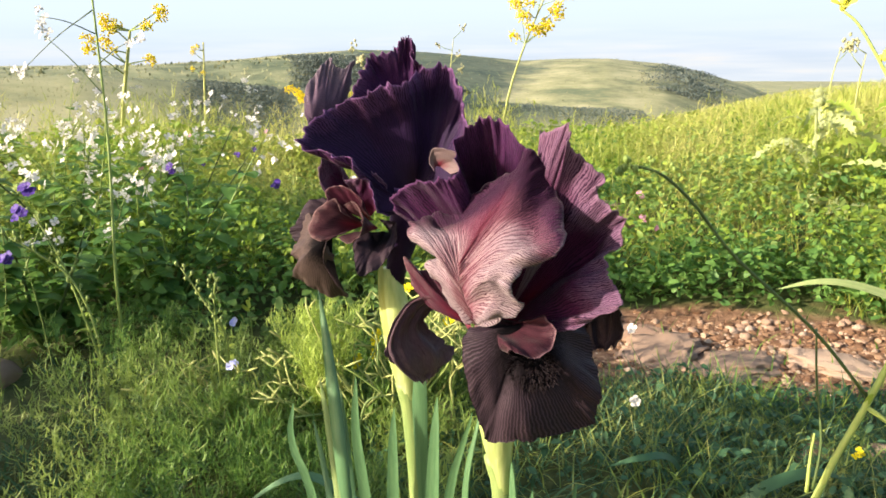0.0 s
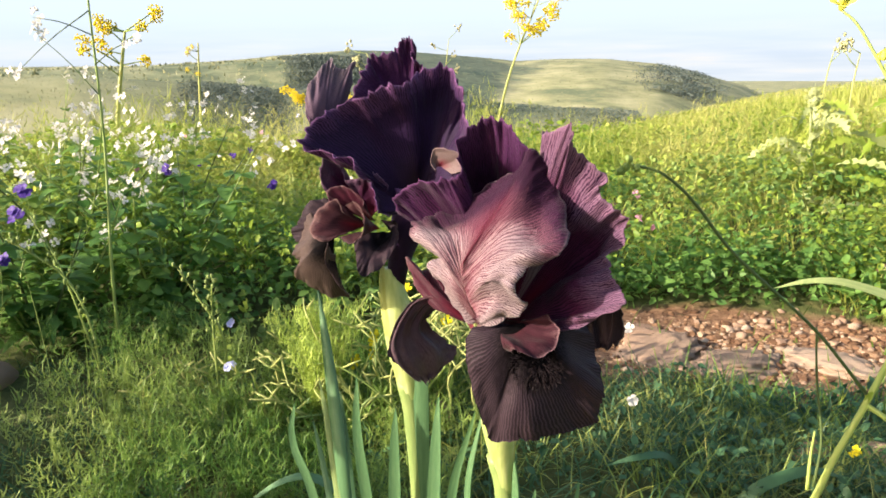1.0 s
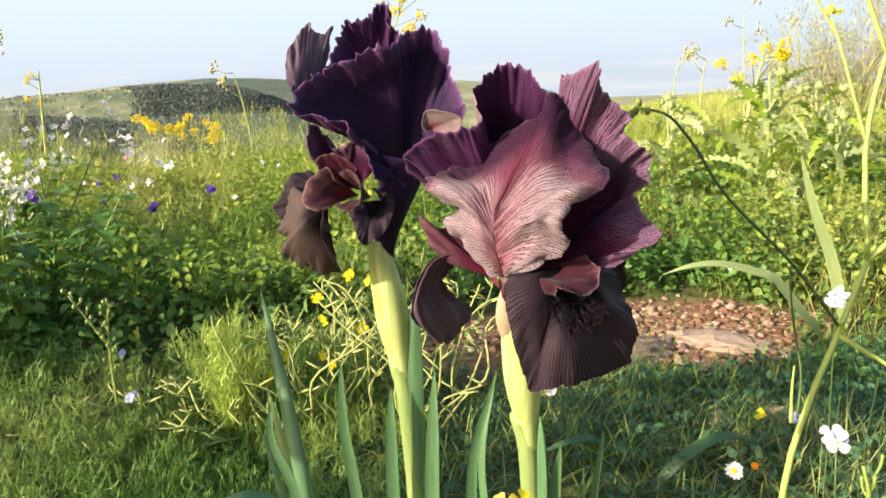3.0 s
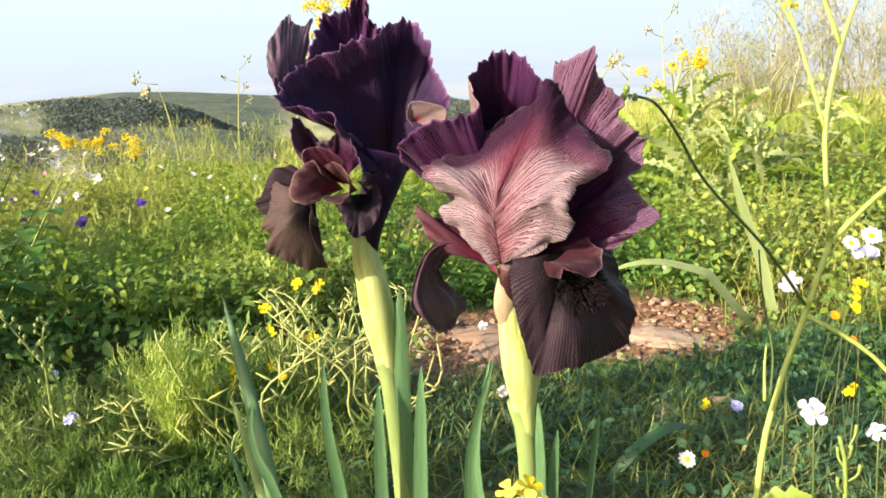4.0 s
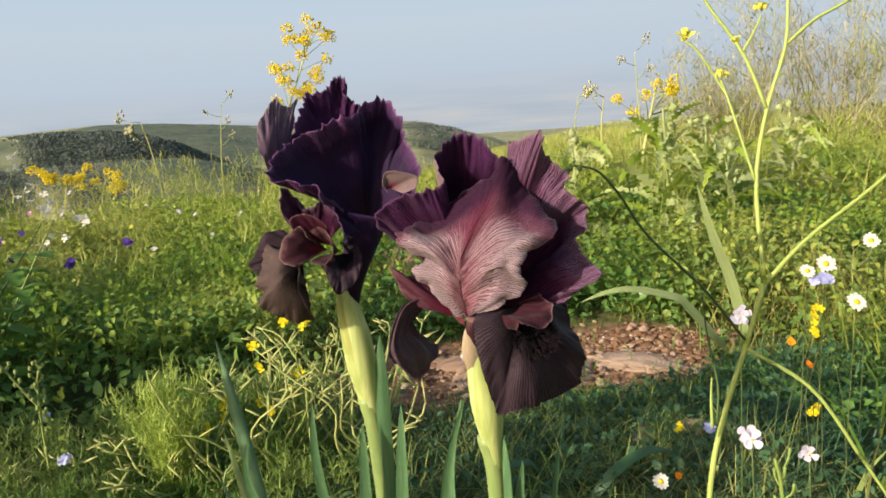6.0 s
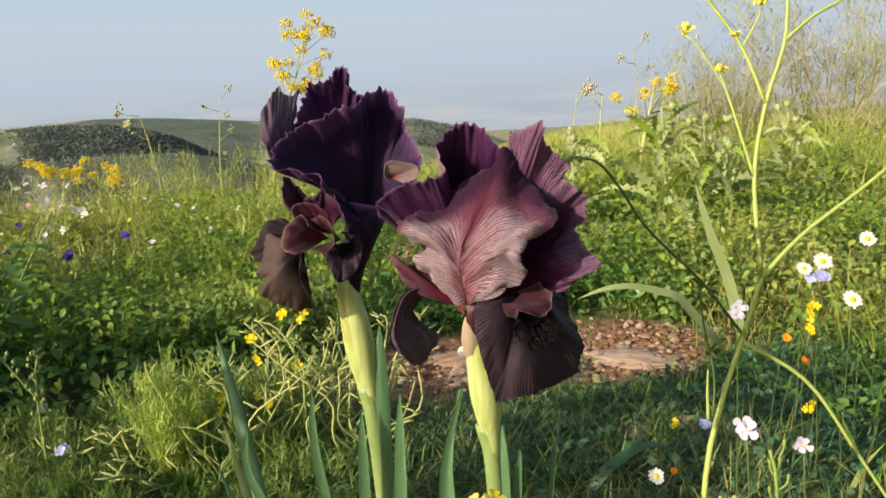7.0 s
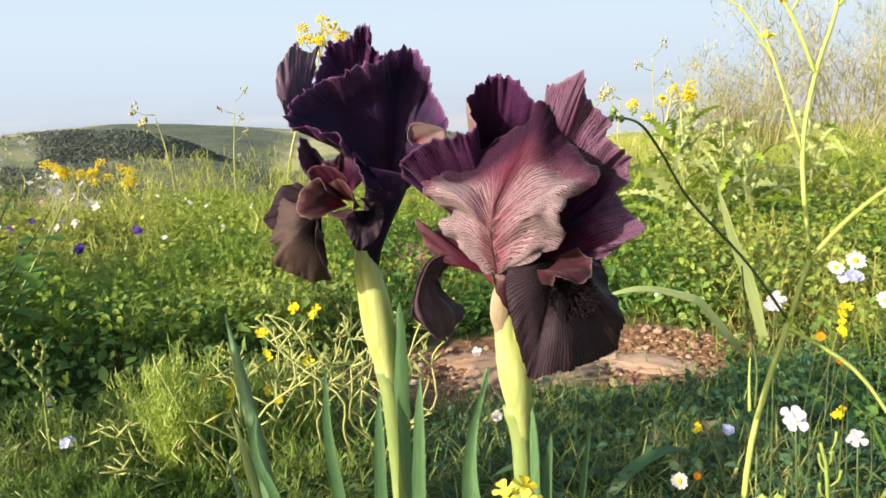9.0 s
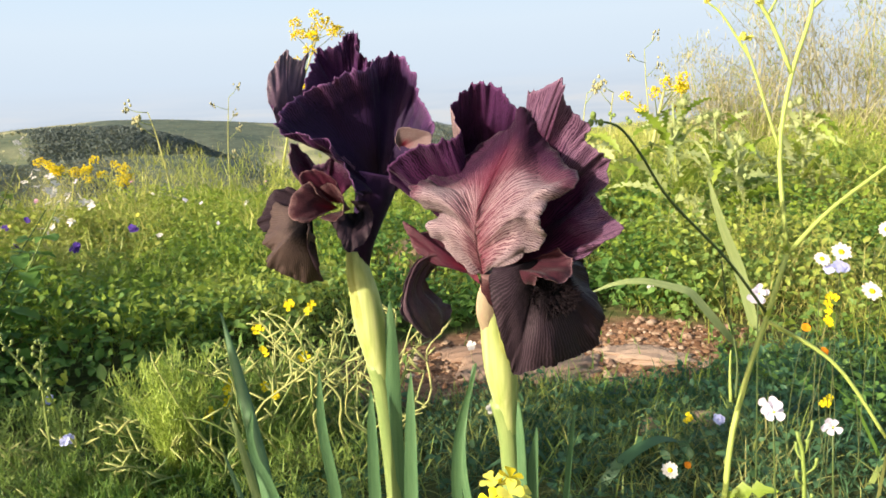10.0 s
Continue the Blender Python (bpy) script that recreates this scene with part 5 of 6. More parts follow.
def wavy_leaf(g, base, way, length, width, up=(0, 0, 1), lobes=0, m=0, droop=0.3, n=9):
    """A broad leaf from a base point; lobes cut its margin."""
    way = Vector(way).normalized()
    pts, w = [], []
    for k in range(n):
        t = k / (n - 1)
        pts.append(Vector(base) + way * (length * t) - Vector((0, 0, 1)) * (length * droop * t * t))
        full = math.sin(math.pi * min(1, 0.12 + 0.86 * t)) ** 0.7
        if lobes:
            full *= 0.66 + 0.34 * math.cos(2 * math.pi * lobes * t) + 0.12 * math.sin(23.0 * t + 7.0 * length)
        w.append(max(width * full, 0.0006))
    return g.blade(pts, w, up, m, 0.25)


# -- the wild mustard beside the irises: forked stalk, lemon buds, one long arching twig --
def mustard_plant():
    base = (0.268, 0.300, ground_height(0.268, 0.300))
    ob = thing("mustard_plant", base, "tall thin yellow-green mustard plant with few lemon flowers", "plant")
    o = Vector(base)

    def rel(points):
        return [tuple(Vector(p) - o) for p in points]

    main = part("stem", stem_geo(rel([base, (0.265, 0.301, 0.118), (0.276, 0.305, 0.287), (0.291, 0.311, 0.342), (0.308, 0.316, 0.380), (0.324, 0.319, 0.421)]), 0.0021, 0.0016, 20), M_STEM_FRESH, ob)
    part("branch", stem_geo(rel([(0.324, 0.319, 0.421), (0.325, 0.330, 0.484), (0.337, 0.337, 0.530), (0.352, 0.340, 0.569), (0.358, 0.346, 0.607), (0.367, 0.350, 0.675)]), 0.0016, 0.0009, 18), M_STEM_FRESH, ob)
    part("branch", stem_geo(rel([(0.324, 0.319, 0.421), (0.353, 0.318, 0.447), (0.397, 0.315, 0.476), (0.454, 0.310, 0.519)]), 0.0016, 0.001), M_STEM_FRESH, ob)
    part("branch", stem_geo(rel([(0.337, 0.337, 0.530), (0.325, 0.346, 0.567), (0.304, 0.356, 0.602), (0.289, 0.364, 0.642)]), 0.0013, 0.0009), M_STEM_FRESH, ob)
    part("branch", stem_geo(rel([(0.325, 0.330, 0.484), (0.314, 0.341, 0.533), (0.310, 0.346, 0.550)]), 0.0010, 0.0007), M_STEM_FRESH, ob)
    part("branch", stem_geo(rel([(0.314, 0.343, 0.538), (0.298, 0.350, 0.567), (0.290, 0.354, 0.576)]), 0.0008, 0.0006), M_STEM_FRESH, ob)
    part("branch", stem_geo(rel([(0.326, 0.346, 0.567), (0.336, 0.346, 0.583), (0.339, 0.347, 0.589)]), 0.0008, 0.0007, 8), M_STEM_FRESH, ob)
    part("branch", stem_geo(rel([(0.353, 0.340, 0.570), (0.372, 0.339, 0.584), (0.397, 0.337, 0.596), (0.432, 0.333, 0.620)]), 0.0012, 0.0008), M_STEM_FRESH, ob)
    part("branch", stem_geo(rel([(0.309, 0.315, 0.381), (0.347, 0.302, 0.353), (0.375, 0.289, 0.306), (0.399, 0.277, 0.263)]), 0.0014, 0.001), M_STEM_FRESH, ob)
    part("pod", stem_geo(rel([(0.284, 0.314, 0.332), (0.285, 0.317, 0.350), (0.286, 0.318, 0.364)]), 0.0011, 0.0005, 8), M_STEM_FRESH, ob, "slender upright green pod")
    part("twig", stem_geo(rel([(0.286, 0.312, 0.335), (0.289, 0.316, 0.360), (0.286, 0.323, 0.391), (0.284, 0.326, 0.419)]), 0.0008, 0.0005), M_STEM_DARK, ob)
    arch = part("twig", stem_geo(rel([(0.308, 0.316, 0.387), (0.275, 0.307, 0.425), (0.231, 0.293, 0.465), (0.208, 0.281, 0.492), (0.191, 0.270, 0.507), (0.178, 0.268, 0.511)]), 0.0009, 0.0006, 24), M_STEM_DARK, ob, "long arching dark green twig")
    for k, (p, size) in enumerate((((0.178, 0.268, 0.511), 0.0026), ((0.174, 0.267, 0.509), 0.0022), ((0.176, 0.266, 0.514), 0.0020), ((0.196, 0.269, 0.510), 0.0016), ((0.209, 0.271, 0.497), 0.0015), ((0.186, 0.268, 0.513), 0.0015))):
        g = Geo()
        v = Vector(p) - o
        for _ in range(3):
            q = v + Vector((random.uniform(-1, 1), random.uniform(-1, 1), random.uniform(-0.4, 1))) * size
            g.tube([v - Vector((0, 0, 0.002)), v, q], [0.0004, 0.0005, 0.0005], 4)
            bead(g, q, size * 0.6, 0, 1.3)
        part("bud", g, M_STEM, arch, "tight green bud")
    for p, size in (((0.310, 0.346, 0.552), 0.0052), ((0.290, 0.354, 0.577), 0.0062), ((0.339, 0.347, 0.592), 0.0056), ((0.322, 0.347, 0.573), 0.0042), ((0.304, 0.356, 0.604), 0.005), ((0.454, 0.310, 0.520), 0.005), ((0.289, 0.364, 0.644), 0.005)):
        g = Geo()
        v = Vector(p) - o
        round_petals(g, v, (random.uniform(-0.4, 0.4), random.uniform(-0.7, 0.0), 1), 4, size, size * 0.75, 1.1, 0.3)
        for _ in range(6):
            q = v + Vector((random.uniform(-1, 1), random.uniform(-1, 1), random.uniform(0.1, 1.2))) * size * 0.55
            bead(g, q, size * 0.26, 0, 1.5)
        part("flower", g, M_YELLOW_PALE, ob, "small lemon yellow flower with buds")
    for p, way, L, W in (((0.276, 0.305, 0.274), (0.7, -0.5, 0.55), 0.035, 0.012), ((0.308, 0.316, 0.381), (0.2, -0.2, 1), 0.012, 0.003), ((0.324, 0.319, 0.421), (-0.3, -0.2, 1), 0.010, 0.003)):
        g = wavy_leaf(Geo(), Vector(p) - o, way, L, W, (-0.4, -0.6, 0.7), 3 if L > 0.02 else 0)
        part("leaf", g, M_HERB_LIGHT, ob)


mustard_plant()


# -- white four-petalled flowers on their own green shoots --
def white_flower(at, foot, size, toward, label, clusters=1):
    ob = thing("white_flower", foot, label, "flower", "white wild flowers")
    o = Vector(foot)
    v = Vector(at) - o
    part("stem", stem_geo([(0, 0, 0), tuple(v * 0.5 + Vector((0.006, 0.004, 0))), tuple(v)], 0.0009, 0.0005), M_STEM_DARK, ob)
    for k in range(clusters):
        q = v + (Vector((random.uniform(-1, 1), random.uniform(-0.5, 0.5), random.uniform(-1, 1))) * size * 0.9 if k else Vector((0, 0, 0)))
        part("blossom", round_petals(Geo(), q, Vector(toward) + Vector((random.uniform(-0.5, 0.5), 0, random.uniform(-0.5, 0.5))), 4, size, size * 0.85, 0.25, 0.15, 0, random.uniform(0, 1.5)), M_LILAC, ob, "white petals veined with lilac")
        part("centre", bead(Geo(), q + Vector(toward).normalized() * size * 0.1, size * 0.14), M_YELLOW_PALE, ob, "tiny yellow centre")


white_flower((0.279, 0.266, 0.346), (0.285, 0.258, 0.02), 0.0062, (-0.3, -1, 0.5), "white four-petalled wild radish flowers beside mustard stalk", 3)
white_flower((0.311, 0.258, 0.335), (0.315, 0.250, 0.02), 0.0052, (-0.2, -1, 0.4), "small white wild radish flower beside mustard stalk", 2)
white_flower((0.396, 0.451, 0.355), (0.40, 0.46, 0.0), 0.0066, (-0.3, -1, 0.4), "cluster of white and lilac radish flowers on thin stem", 4)


# -- the yellow-green shoot below the white flowers, with pods --
def green_shoot():
    base = (0.30, 0.252, ground_height(0.30, 0.252))
    ob = thing("green_shoot", base, "upright yellow-green shoot with small seed pods", "plant")
    part("stem", stem_geo([(0, 0, 0), (-0.004, 0.004, 0.18), (-0.006, 0.006, 0.30), (-0.010, 0.008, 0.328)], 0.0016, 0.0010), M_STEM, ob)
    for k in range(9):
        z = 0.27 + 0.0065 * k
        a = k * 2.4
        g = stem_geo([(-0.006, 0.006, z), (-0.006 + 0.005 * math.cos(a), 0.006 + 0.005 * math.sin(a), z + 0.005), (-0.006 + 0.006 * math.cos(a), 0.006 + 0.006 * math.sin(a), z + 0.011)], 0.0005, 0.0010, 6, 5)
        part("pod", g, M_STEM, ob)


green_shoot()


# -- a yellow crucifer close to the lens --
def yellow_flower_near():
    foot = (0.112, 0.222, ground_height(0.112, 0.222))
    ob = thing("yellow_flower", foot, "bright yellow mustard flower head close beside iris stalk", "flower", "yellow wild flowers")
    z = 0.346 - foot[2]
    part("stem", stem_geo([(0, 0, 0), (0.004, 0.002, z * 0.6), (-0.001, 0.003, z)], 0.0014, 0.001), M_STEM, ob)
    for k, (dx, dy, dz) in enumerate(((-0.007, -0.003, -0.001), (0.007, -0.002, 0.0), (0.0, 0.005, 0.002), (0.001, -0.006, 0.003), (0.004, 0.002, 0.006), (-0.004, 0.003, 0.005))):
        way = Vector((dx * 60, dy * 60 - 0.2, 0.7))
        part("blossom", round_petals(Geo(), (-0.001 + dx, 0.003 + dy, z + dz), way, 4, 0.0062, 0.0056, 0.35), M_YELLOW_PALE if k % 2 else M_YELLOW, ob, "four yellow petals")


yellow_flower_near()


# -- daisies and small wild flowers --
def daisy(at, size, toward=(-0.25, -0.8, 0.7), label="white daisy with yellow disc on thin green stem"):
    gz = ground_height(at[0], at[1])
    ob = thing("daisy", (at[0], at[1] + 0.01, gz), label, "flower", "daisies")
    v = Vector((0, -0.01, at[2] - gz))
    part("stem", stem_geo([(0, 0, 0), tuple(v * 0.6 + Vector((0.008, 0.01, 0))), tuple(v)], 0.0008, 0.0005), M_STEM_DARK, ob)
    part("ray_petals", round_petals(Geo(), v, toward, 12, size, size * 0.42, 0.1, 0.5, 0, 0, 0.05), M_WHITE, ob, "ring of white rays")
    part("disc", bead(Geo(), v + Vector(toward).normalized() * size * 0.08, size * 0.34, 0, 0.5, toward), M_YELLOW, ob, "yellow disc")


for at, size in (((0.703, 0.726, 0.315), 0.0125), ((0.678, 0.729, 0.308), 0.010), ((0.737, 0.710, 0.264), 0.0125), ((0.457, 0.707, 0.066), 0.0105), ((0.80, 0.76, 0.33), 0.012)):
    daisy(at, size)


def small_flower(at, mat, size, label, group, petals=5, stem=M_STEM, heads=1):
    gz = ground_height(at[0], at[1])
    ob = thing("wild_flower", (at[0], at[1], gz), label, "flower", group)
    z = max(at[2] - gz, 0.01)
    sway, drift = random.uniform(-0.09, 0.09) * z, random.uniform(-0.22, 0.22) * z
    part("stem", stem_geo([(drift, -0.1 * drift, 0), (drift * 0.6 + sway, 0.006, z * 0.45), (sway * 0.5, 0.003, z * 0.8), (0, 0, z)], 0.0006, 0.0003, 10, 5), stem, ob)
    for k in range(heads):
        q = Vector((0, 0, z)) + (Vector((random.uniform(-1, 1), random.uniform(-1, 1), random.uniform(-1.6, 0.4))) * size if k else Vector((0, 0, 0)))
        part("blossom", round_petals(Geo(), q, (random.uniform(-0.5, 0.3), -0.8, 0.7), petals, size, size * 0.9, 0.3), mat, ob)


for at in ((0.013, 1.034, 0.246), (-0.039, 1.038, 0.211), (-0.033, 1.031, 0.181), (0.029, 1.017, 0.167), (-0.087, 1.034, 0.136), (-0.034, 1.022, 0.129), (-0.090, 1.030, 0.110), (-0.168, 1.042, 0.095), (-0.118, 1.032, 0.093), (0.045, 1.06, 0.235), (-0.02, 1.0, 0.12)):
    small_flower(at, M_YELLOW, random.uniform(0.006, 0.0085), "small bright yellow flower on thin stem", "yellow wild flowers", 4, M_STEM, 2)
for at in ((0.685, 0.719, 0.262), (0.682, 0.717, 0.250), (0.679, 0.716, 0.232), (0.701, 0.741, 0.109), (0.711, 0.745, 0.112), (0.57, 0.86, 0.06)):
    small_flower(at, M_YELLOW, 0.0052, "yellow wild flower in the grass", "yellow wild flowers", 4, M_STEM_DARK, 3)
for at in ((0.552, 0.592, 0.271), (0.569, 0.584, 0.245), (0.50, 0.74, 0.05), (-0.78, 2.3, 0.05)):
    small_flower(at, M_ORANGE, 0.0046, "small orange marigold on thin stem", "orange wild flowers", 8, M_STEM_DARK)
for at in ((-0.400, 1.238, 0.074), (0.699, 0.724, 0.299), (0.692, 0.72, 0.297), (-0.30, 0.98, 0.10), (0.64, 0.89, 0.03)):
    small_flower(at, M_BLUE, 0.008, "small pale blue flower on thin stem", "blue wild flowers", 5, M_STEM_DARK, 2)
for at in ((-0.761, 2.257, 0.20), (-0.788, 2.478, 0.25), (-0.853, 2.487, 0.23), (-0.9, 2.3, 0.22), (-0.535, 0.867, 0.365), (-0.587, 0.968, 0.378), (-0.553, 0.848, 0.300), (-0.42, 1.6, 0.28), (-0.62, 1.5, 0.33), (-0.36, 1.9, 0.27)):
    small_flower(at, M_VIOLET, 0.0075, "deep violet flower spike above leafy herbs", "violet wild flowers", 5, M_STEM, 5)
for at in ((0.960, 1.667, 0.072), (0.482, 2.15, 0.16), (0.47, 2.0, 0.12), (0.50, 1.95, 0.10)):
    small_flower(at, M_PINK, 0.010, "small pink flower among green leaves", "pink wild flowers", 5, M_STEM, 2)
for at in ((0.876, 1.575, 0.060), (0.334, 1.222, 0.084), (0.31, 1.0, 0.05)):
    small_flower(at, M_WHITE, 0.009, "small white flower beside the bare soil", "white wild flowers", 5)
for k in range(30):
    a, b = random.uniform(-1.9, 0.1), random.uniform(1.7, 3.2)
    small_flower((a, b, ground_height(a, b) + random.uniform(0.22, 0.36)), (M_WHITE, M_LILAC, M_PINK, M_YELLOW_PALE)[k % 4], random.uniform(0.004, 0.007), "small pale flower above the meadow herbs", "meadow flowers", 4, M_STEM, 2)


# -- wild radish bushes with white sprays, some added unseen to cast shade --
def radish_bush(at, h, spread, seed, flowers=40, full=3, label="leafy wild radish bush with white sprays, in view or added for shade"):
    random.seed(seed)
    ob = thing("wild_radish", (at[0], at[1], ground_height(*at)), label, "plant", "wild radishes")
    foliage, tops = Geo(), []
    for k in range(9):
        a, lean = random.uniform(0, 6.28), random.uniform(0.15, 0.9) * spread
        hh = h * random.uniform(0.75, 1.1)
        tip = Vector((lean * math.cos(a), lean * math.sin(a), hh))
        mid = tip * 0.5 + Vector((random.uniform(-0.03, 0.03), random.uniform(-0.03, 0.03), 0.05 * h))
        line = dense([(0, 0, 0), tuple(mid), tuple(tip)], 12)
        part("stem", Geo().tube(line, taper(0.0032, 0.0012, 12), 5), M_STEM if k % 3 else M_STEM_DARK, ob)
        for i in range(2, 10):
            for _ in range(full):
                b = random.uniform(0, 6.28)
                p = Vector(line[i])
                wavy_leaf(foliage, p, (math.cos(b), math.sin(b), random.uniform(-0.2, 0.5)), random.uniform(0.035, 0.075) * (1.25 - i * 0.07), random.uniform(0.022, 0.04), (0, 0, 1), random.choice((0, 0, 2)), 0, random.uniform(0.1, 0.5), 7)
        tops.append((line[-1], line[-3]))
    part("foliage", foliage, M_HERB, ob, "broad dark green leaves")
    for n in range(flowers // 5):
        top, low = tops[n % len(tops)]
        g = Geo()
        c = Vector(top) + Vector((random.uniform(-1, 1), random.uniform(-1, 1), random.uniform(-1.2, 1))) * 0.05
        for _ in range(6):
            q = c + Vector((random.uniform(-1, 1), random.uniform(-1, 1), random.uniform(-1, 1))) * 0.024
            round_petals(g, q, (random.uniform(-1, 1), random.uniform(-1, 0.4), random.uniform(0.1, 1)), 4, 0.0085, 0.007, 0.2)
        g2 = Geo().tube([low, tuple((Vector(low) + c) / 2 + Vector((0, 0, 0.004))), tuple(c)], 0.0006, 4)
        spray = tagged(part("spray", g, M_WHITE, ob, "spray of small white flowers"), kind="stuff")
        part("twig", g2, M_STEM, spray)


# Seeds 9 to 17 are unseen bushes added to shade the ground.
for at, h, spread, seed, flowers in (((-0.62, 1.42), 0.36, 0.30, 1, 60), ((-0.92, 1.55), 0.42, 0.32, 2, 110), ((-1.15, 1.30), 0.40, 0.30, 3, 80), ((-0.80, 1.85), 0.42, 0.34, 4, 110), ((-1.25, 2.0), 0.46, 0.36, 5, 110), ((-0.80, 1.25), 0.30, 0.24, 8, 20), ((-1.0, 0.80), 0.38, 0.26, 9, 60), ((-1.15, 0.45), 0.40, 0.28, 10, 60), ((-0.62, 0.27), 0.80, 0.13, 11, 10), ((-0.70, 0.43), 0.80, 0.16, 12, 10), ((-0.98, 0.22), 0.85, 0.16, 13, 10), ((-1.70, 0.62), 0.95, 0.14, 14, 10), ((-1.80, 0.72), 0.90, 0.14, 15, 10), ((-1.55, 0.66), 0.80, 0.12, 16, 10), ((-1.0, 0.58), 0.36, 0.14, 17, 10)):
    # Tall shade casters get double leaves.
    radish_bush(at, h, spread, seed, flowers, 6 if h > 0.7 else 3)
random.seed(4)


# -- knotty seedling stalks on the left --
def knotty_stalk(points, label, leafy=0.5):
    base = (points[0][0], points[0][1], ground_height(points[0][0], points[0][1]))
    o = Vector(base)
    ob = thing("seeding_stalk", base, label, "plant", "seeding stalks")
    line = dense([(0, 0, 0)] + [tuple(Vector(p) - o) for p in points], 22)
    part("stem", Geo().tube(line, taper(0.0022, 0.0011, 22), 6), M_STEM, ob)
    for i in range(4, 22):
        a = i * 2.3
        p = Vector(line[i])
        if i / 22 < leafy:
            g = Geo()
            for _ in range(4):
                b = random.uniform(0, 6.28)
                wavy_leaf(g, p, (math.cos(b), math.sin(b), 0.5), random.uniform(0.012, 0.024), 0.009, (0, 0, 1), 2, 0, 0.2, 6)
            part("leaf", g, M_HERB_LIGHT, ob)
        else:
            q = p + Vector((math.cos(a) * 0.008, math.sin(a) * 0.008, 0.009))
            g = Geo().tube([tuple(p), tuple((p + q) / 2), tuple(q)], [0.0006, 0.0008, 0.0004], 5)
            bead(g, q, 0.0028, 0, 1.4)
            part("bud", g, M_STEM, ob)
    return ob


knotty_stalk([(-0.493, 0.951, 0.074), (-0.52, 0.955, 0.19), (-0.545, 0.958, 0.27), (-0.577, 0.959, 0.338)], "bright green seeding stalk with small leaves and buds")
knotty_stalk([(-0.50, 0.953, 0.15), (-0.53, 0.955, 0.24), (-0.57, 0.94, 0.285), (-0.60, 0.93, 0.31)], "side stalk of small round buds", 0.1)
knotty_stalk([(-0.313, 0.987, 0.139), (-0.335, 0.975, 0.20), (-0.361, 0.961, 0.259)], "green seeding stalk with knotty buds", 0.4)
knotty_stalk([(-0.325, 0.98, 0.15), (-0.318, 0.97, 0.215), (-0.312, 0.965, 0.24)], "short green seeding stalk with buds", 0.2)


def tall_stalk():
    base = (-0.556, 1.12, ground_height(-0.556, 1.12))
    ob = thing("tall_stalk", base, "tall thin green stalk with few forked twigs and white flowers", "plant")
    part("stem", stem_geo([(0, 0, 0), (-0.006, 0.008, 0.18), (-0.03, 0.08, 0.42), (-0.05, 0.12, 0.66), (-0.055, 0.13, 0.80)], 0.0032, 0.0014, 20), M_STEM, ob)
    for z, dx, dz in ((0.55, 0.08, 0.04), (0.60, -0.09, 0.03), (0.64, -0.14, -0.10), (0.66, -0.17, 0.06), (0.50, -0.10, 0.10)):
        p = Vector((-0.03 - 0.08 * (z - 0.42), 0.08 + 0.15 * (z - 0.42), z))
        q = p + Vector((dx, random.uniform(-0.02, 0.02), dz))
        twig = part("twig", stem_geo([tuple(p), tuple((p + q) / 2 + Vector((0, 0, 0.006))), tuple(q)], 0.0012, 0.0006, 8, 5), M_STEM_DARK, ob)
        g = Geo()
        for _ in range(5):
            round_petals(g, q + Vector((random.uniform(-1, 1), random.uniform(-1, 1), random.uniform(-1, 1))) * 0.012, (random.uniform(-1, 1), -1, 0.5), 4, 0.0075, 0.006, 0.2)
        part("flower", g, M_WHITE, twig, "small white flowers")


tall_stalk()


# -- pale wiry tangle with yellow flowers behind the irises --
def wiry_tangle(at, stems, half, low, high, seed, label):
    base = (at[0], at[1], ground_height(*at))
    ob = thing("wiry_plant", base, label, "plant", "wiry plants")
    r = random.Random(seed)
    for k in range(stems):
        a = r.uniform(-half, half * 1.2)
        b = r.uniform(-0.10, 0.12)
        h = r.uniform(low, high)
        lean = Vector((r.uniform(-0.13, 0.12), r.uniform(-0.06, 0.06), h))
        p0 = Vector((a, b, 0))
        mid = p0 + lean * 0.45 + Vector((r.uniform(-0.05, 0.05), r.uniform(-0.03, 0.03), r.uniform(0.0, 0.035)))
        tip = p0 + lean
        bow = mid.lerp(tip, 0.55) + Vector((r.uniform(-0.02, 0.02), r.uniform(-0.02, 0.02), r.uniform(0.0, 0.03)))
        s = part("stem", Geo().tube(dense([tuple(p0), tuple(p0.lerp(mid, 0.5) + Vector((r.uniform(-0.012, 0.012), 0, 0.006))), tuple(mid), tuple(bow), tuple(tip)], 14), taper(0.0024, 0.0011, 14), 5), (M_STEM_PALE, M_STEM, M_STEM_PALE, M_STALK_GREEN)[k % 4], ob)
        for _ in range(4):
            t = r.uniform(0.0, 0.95)
            p = mid.lerp(bow, t * 2) if t < 0.5 else bow.lerp(tip, t * 2 - 1)
            q = p + Vector((r.uniform(-0.03, 0.03), r.uniform(-0.02, 0.02), r.uniform(0.005, 0.028)))
            part("pod", Geo().tube([tuple(p), tuple((p + q) / 2), tuple(q)], [0.0010, 0.0019, 0.0009], 5), M_STEM_PALE, s)


wiry_tangle((0.02, 1.05), 60, 0.13, 0.09, 0.22, 5, "tangle of pale wiry stems with yellow flowers and pods")
wiry_tangle((-0.27, 1.0), 34, 0.14, 0.03, 0.10, 9, "low tangle of curled pale green stems in feathery herb")


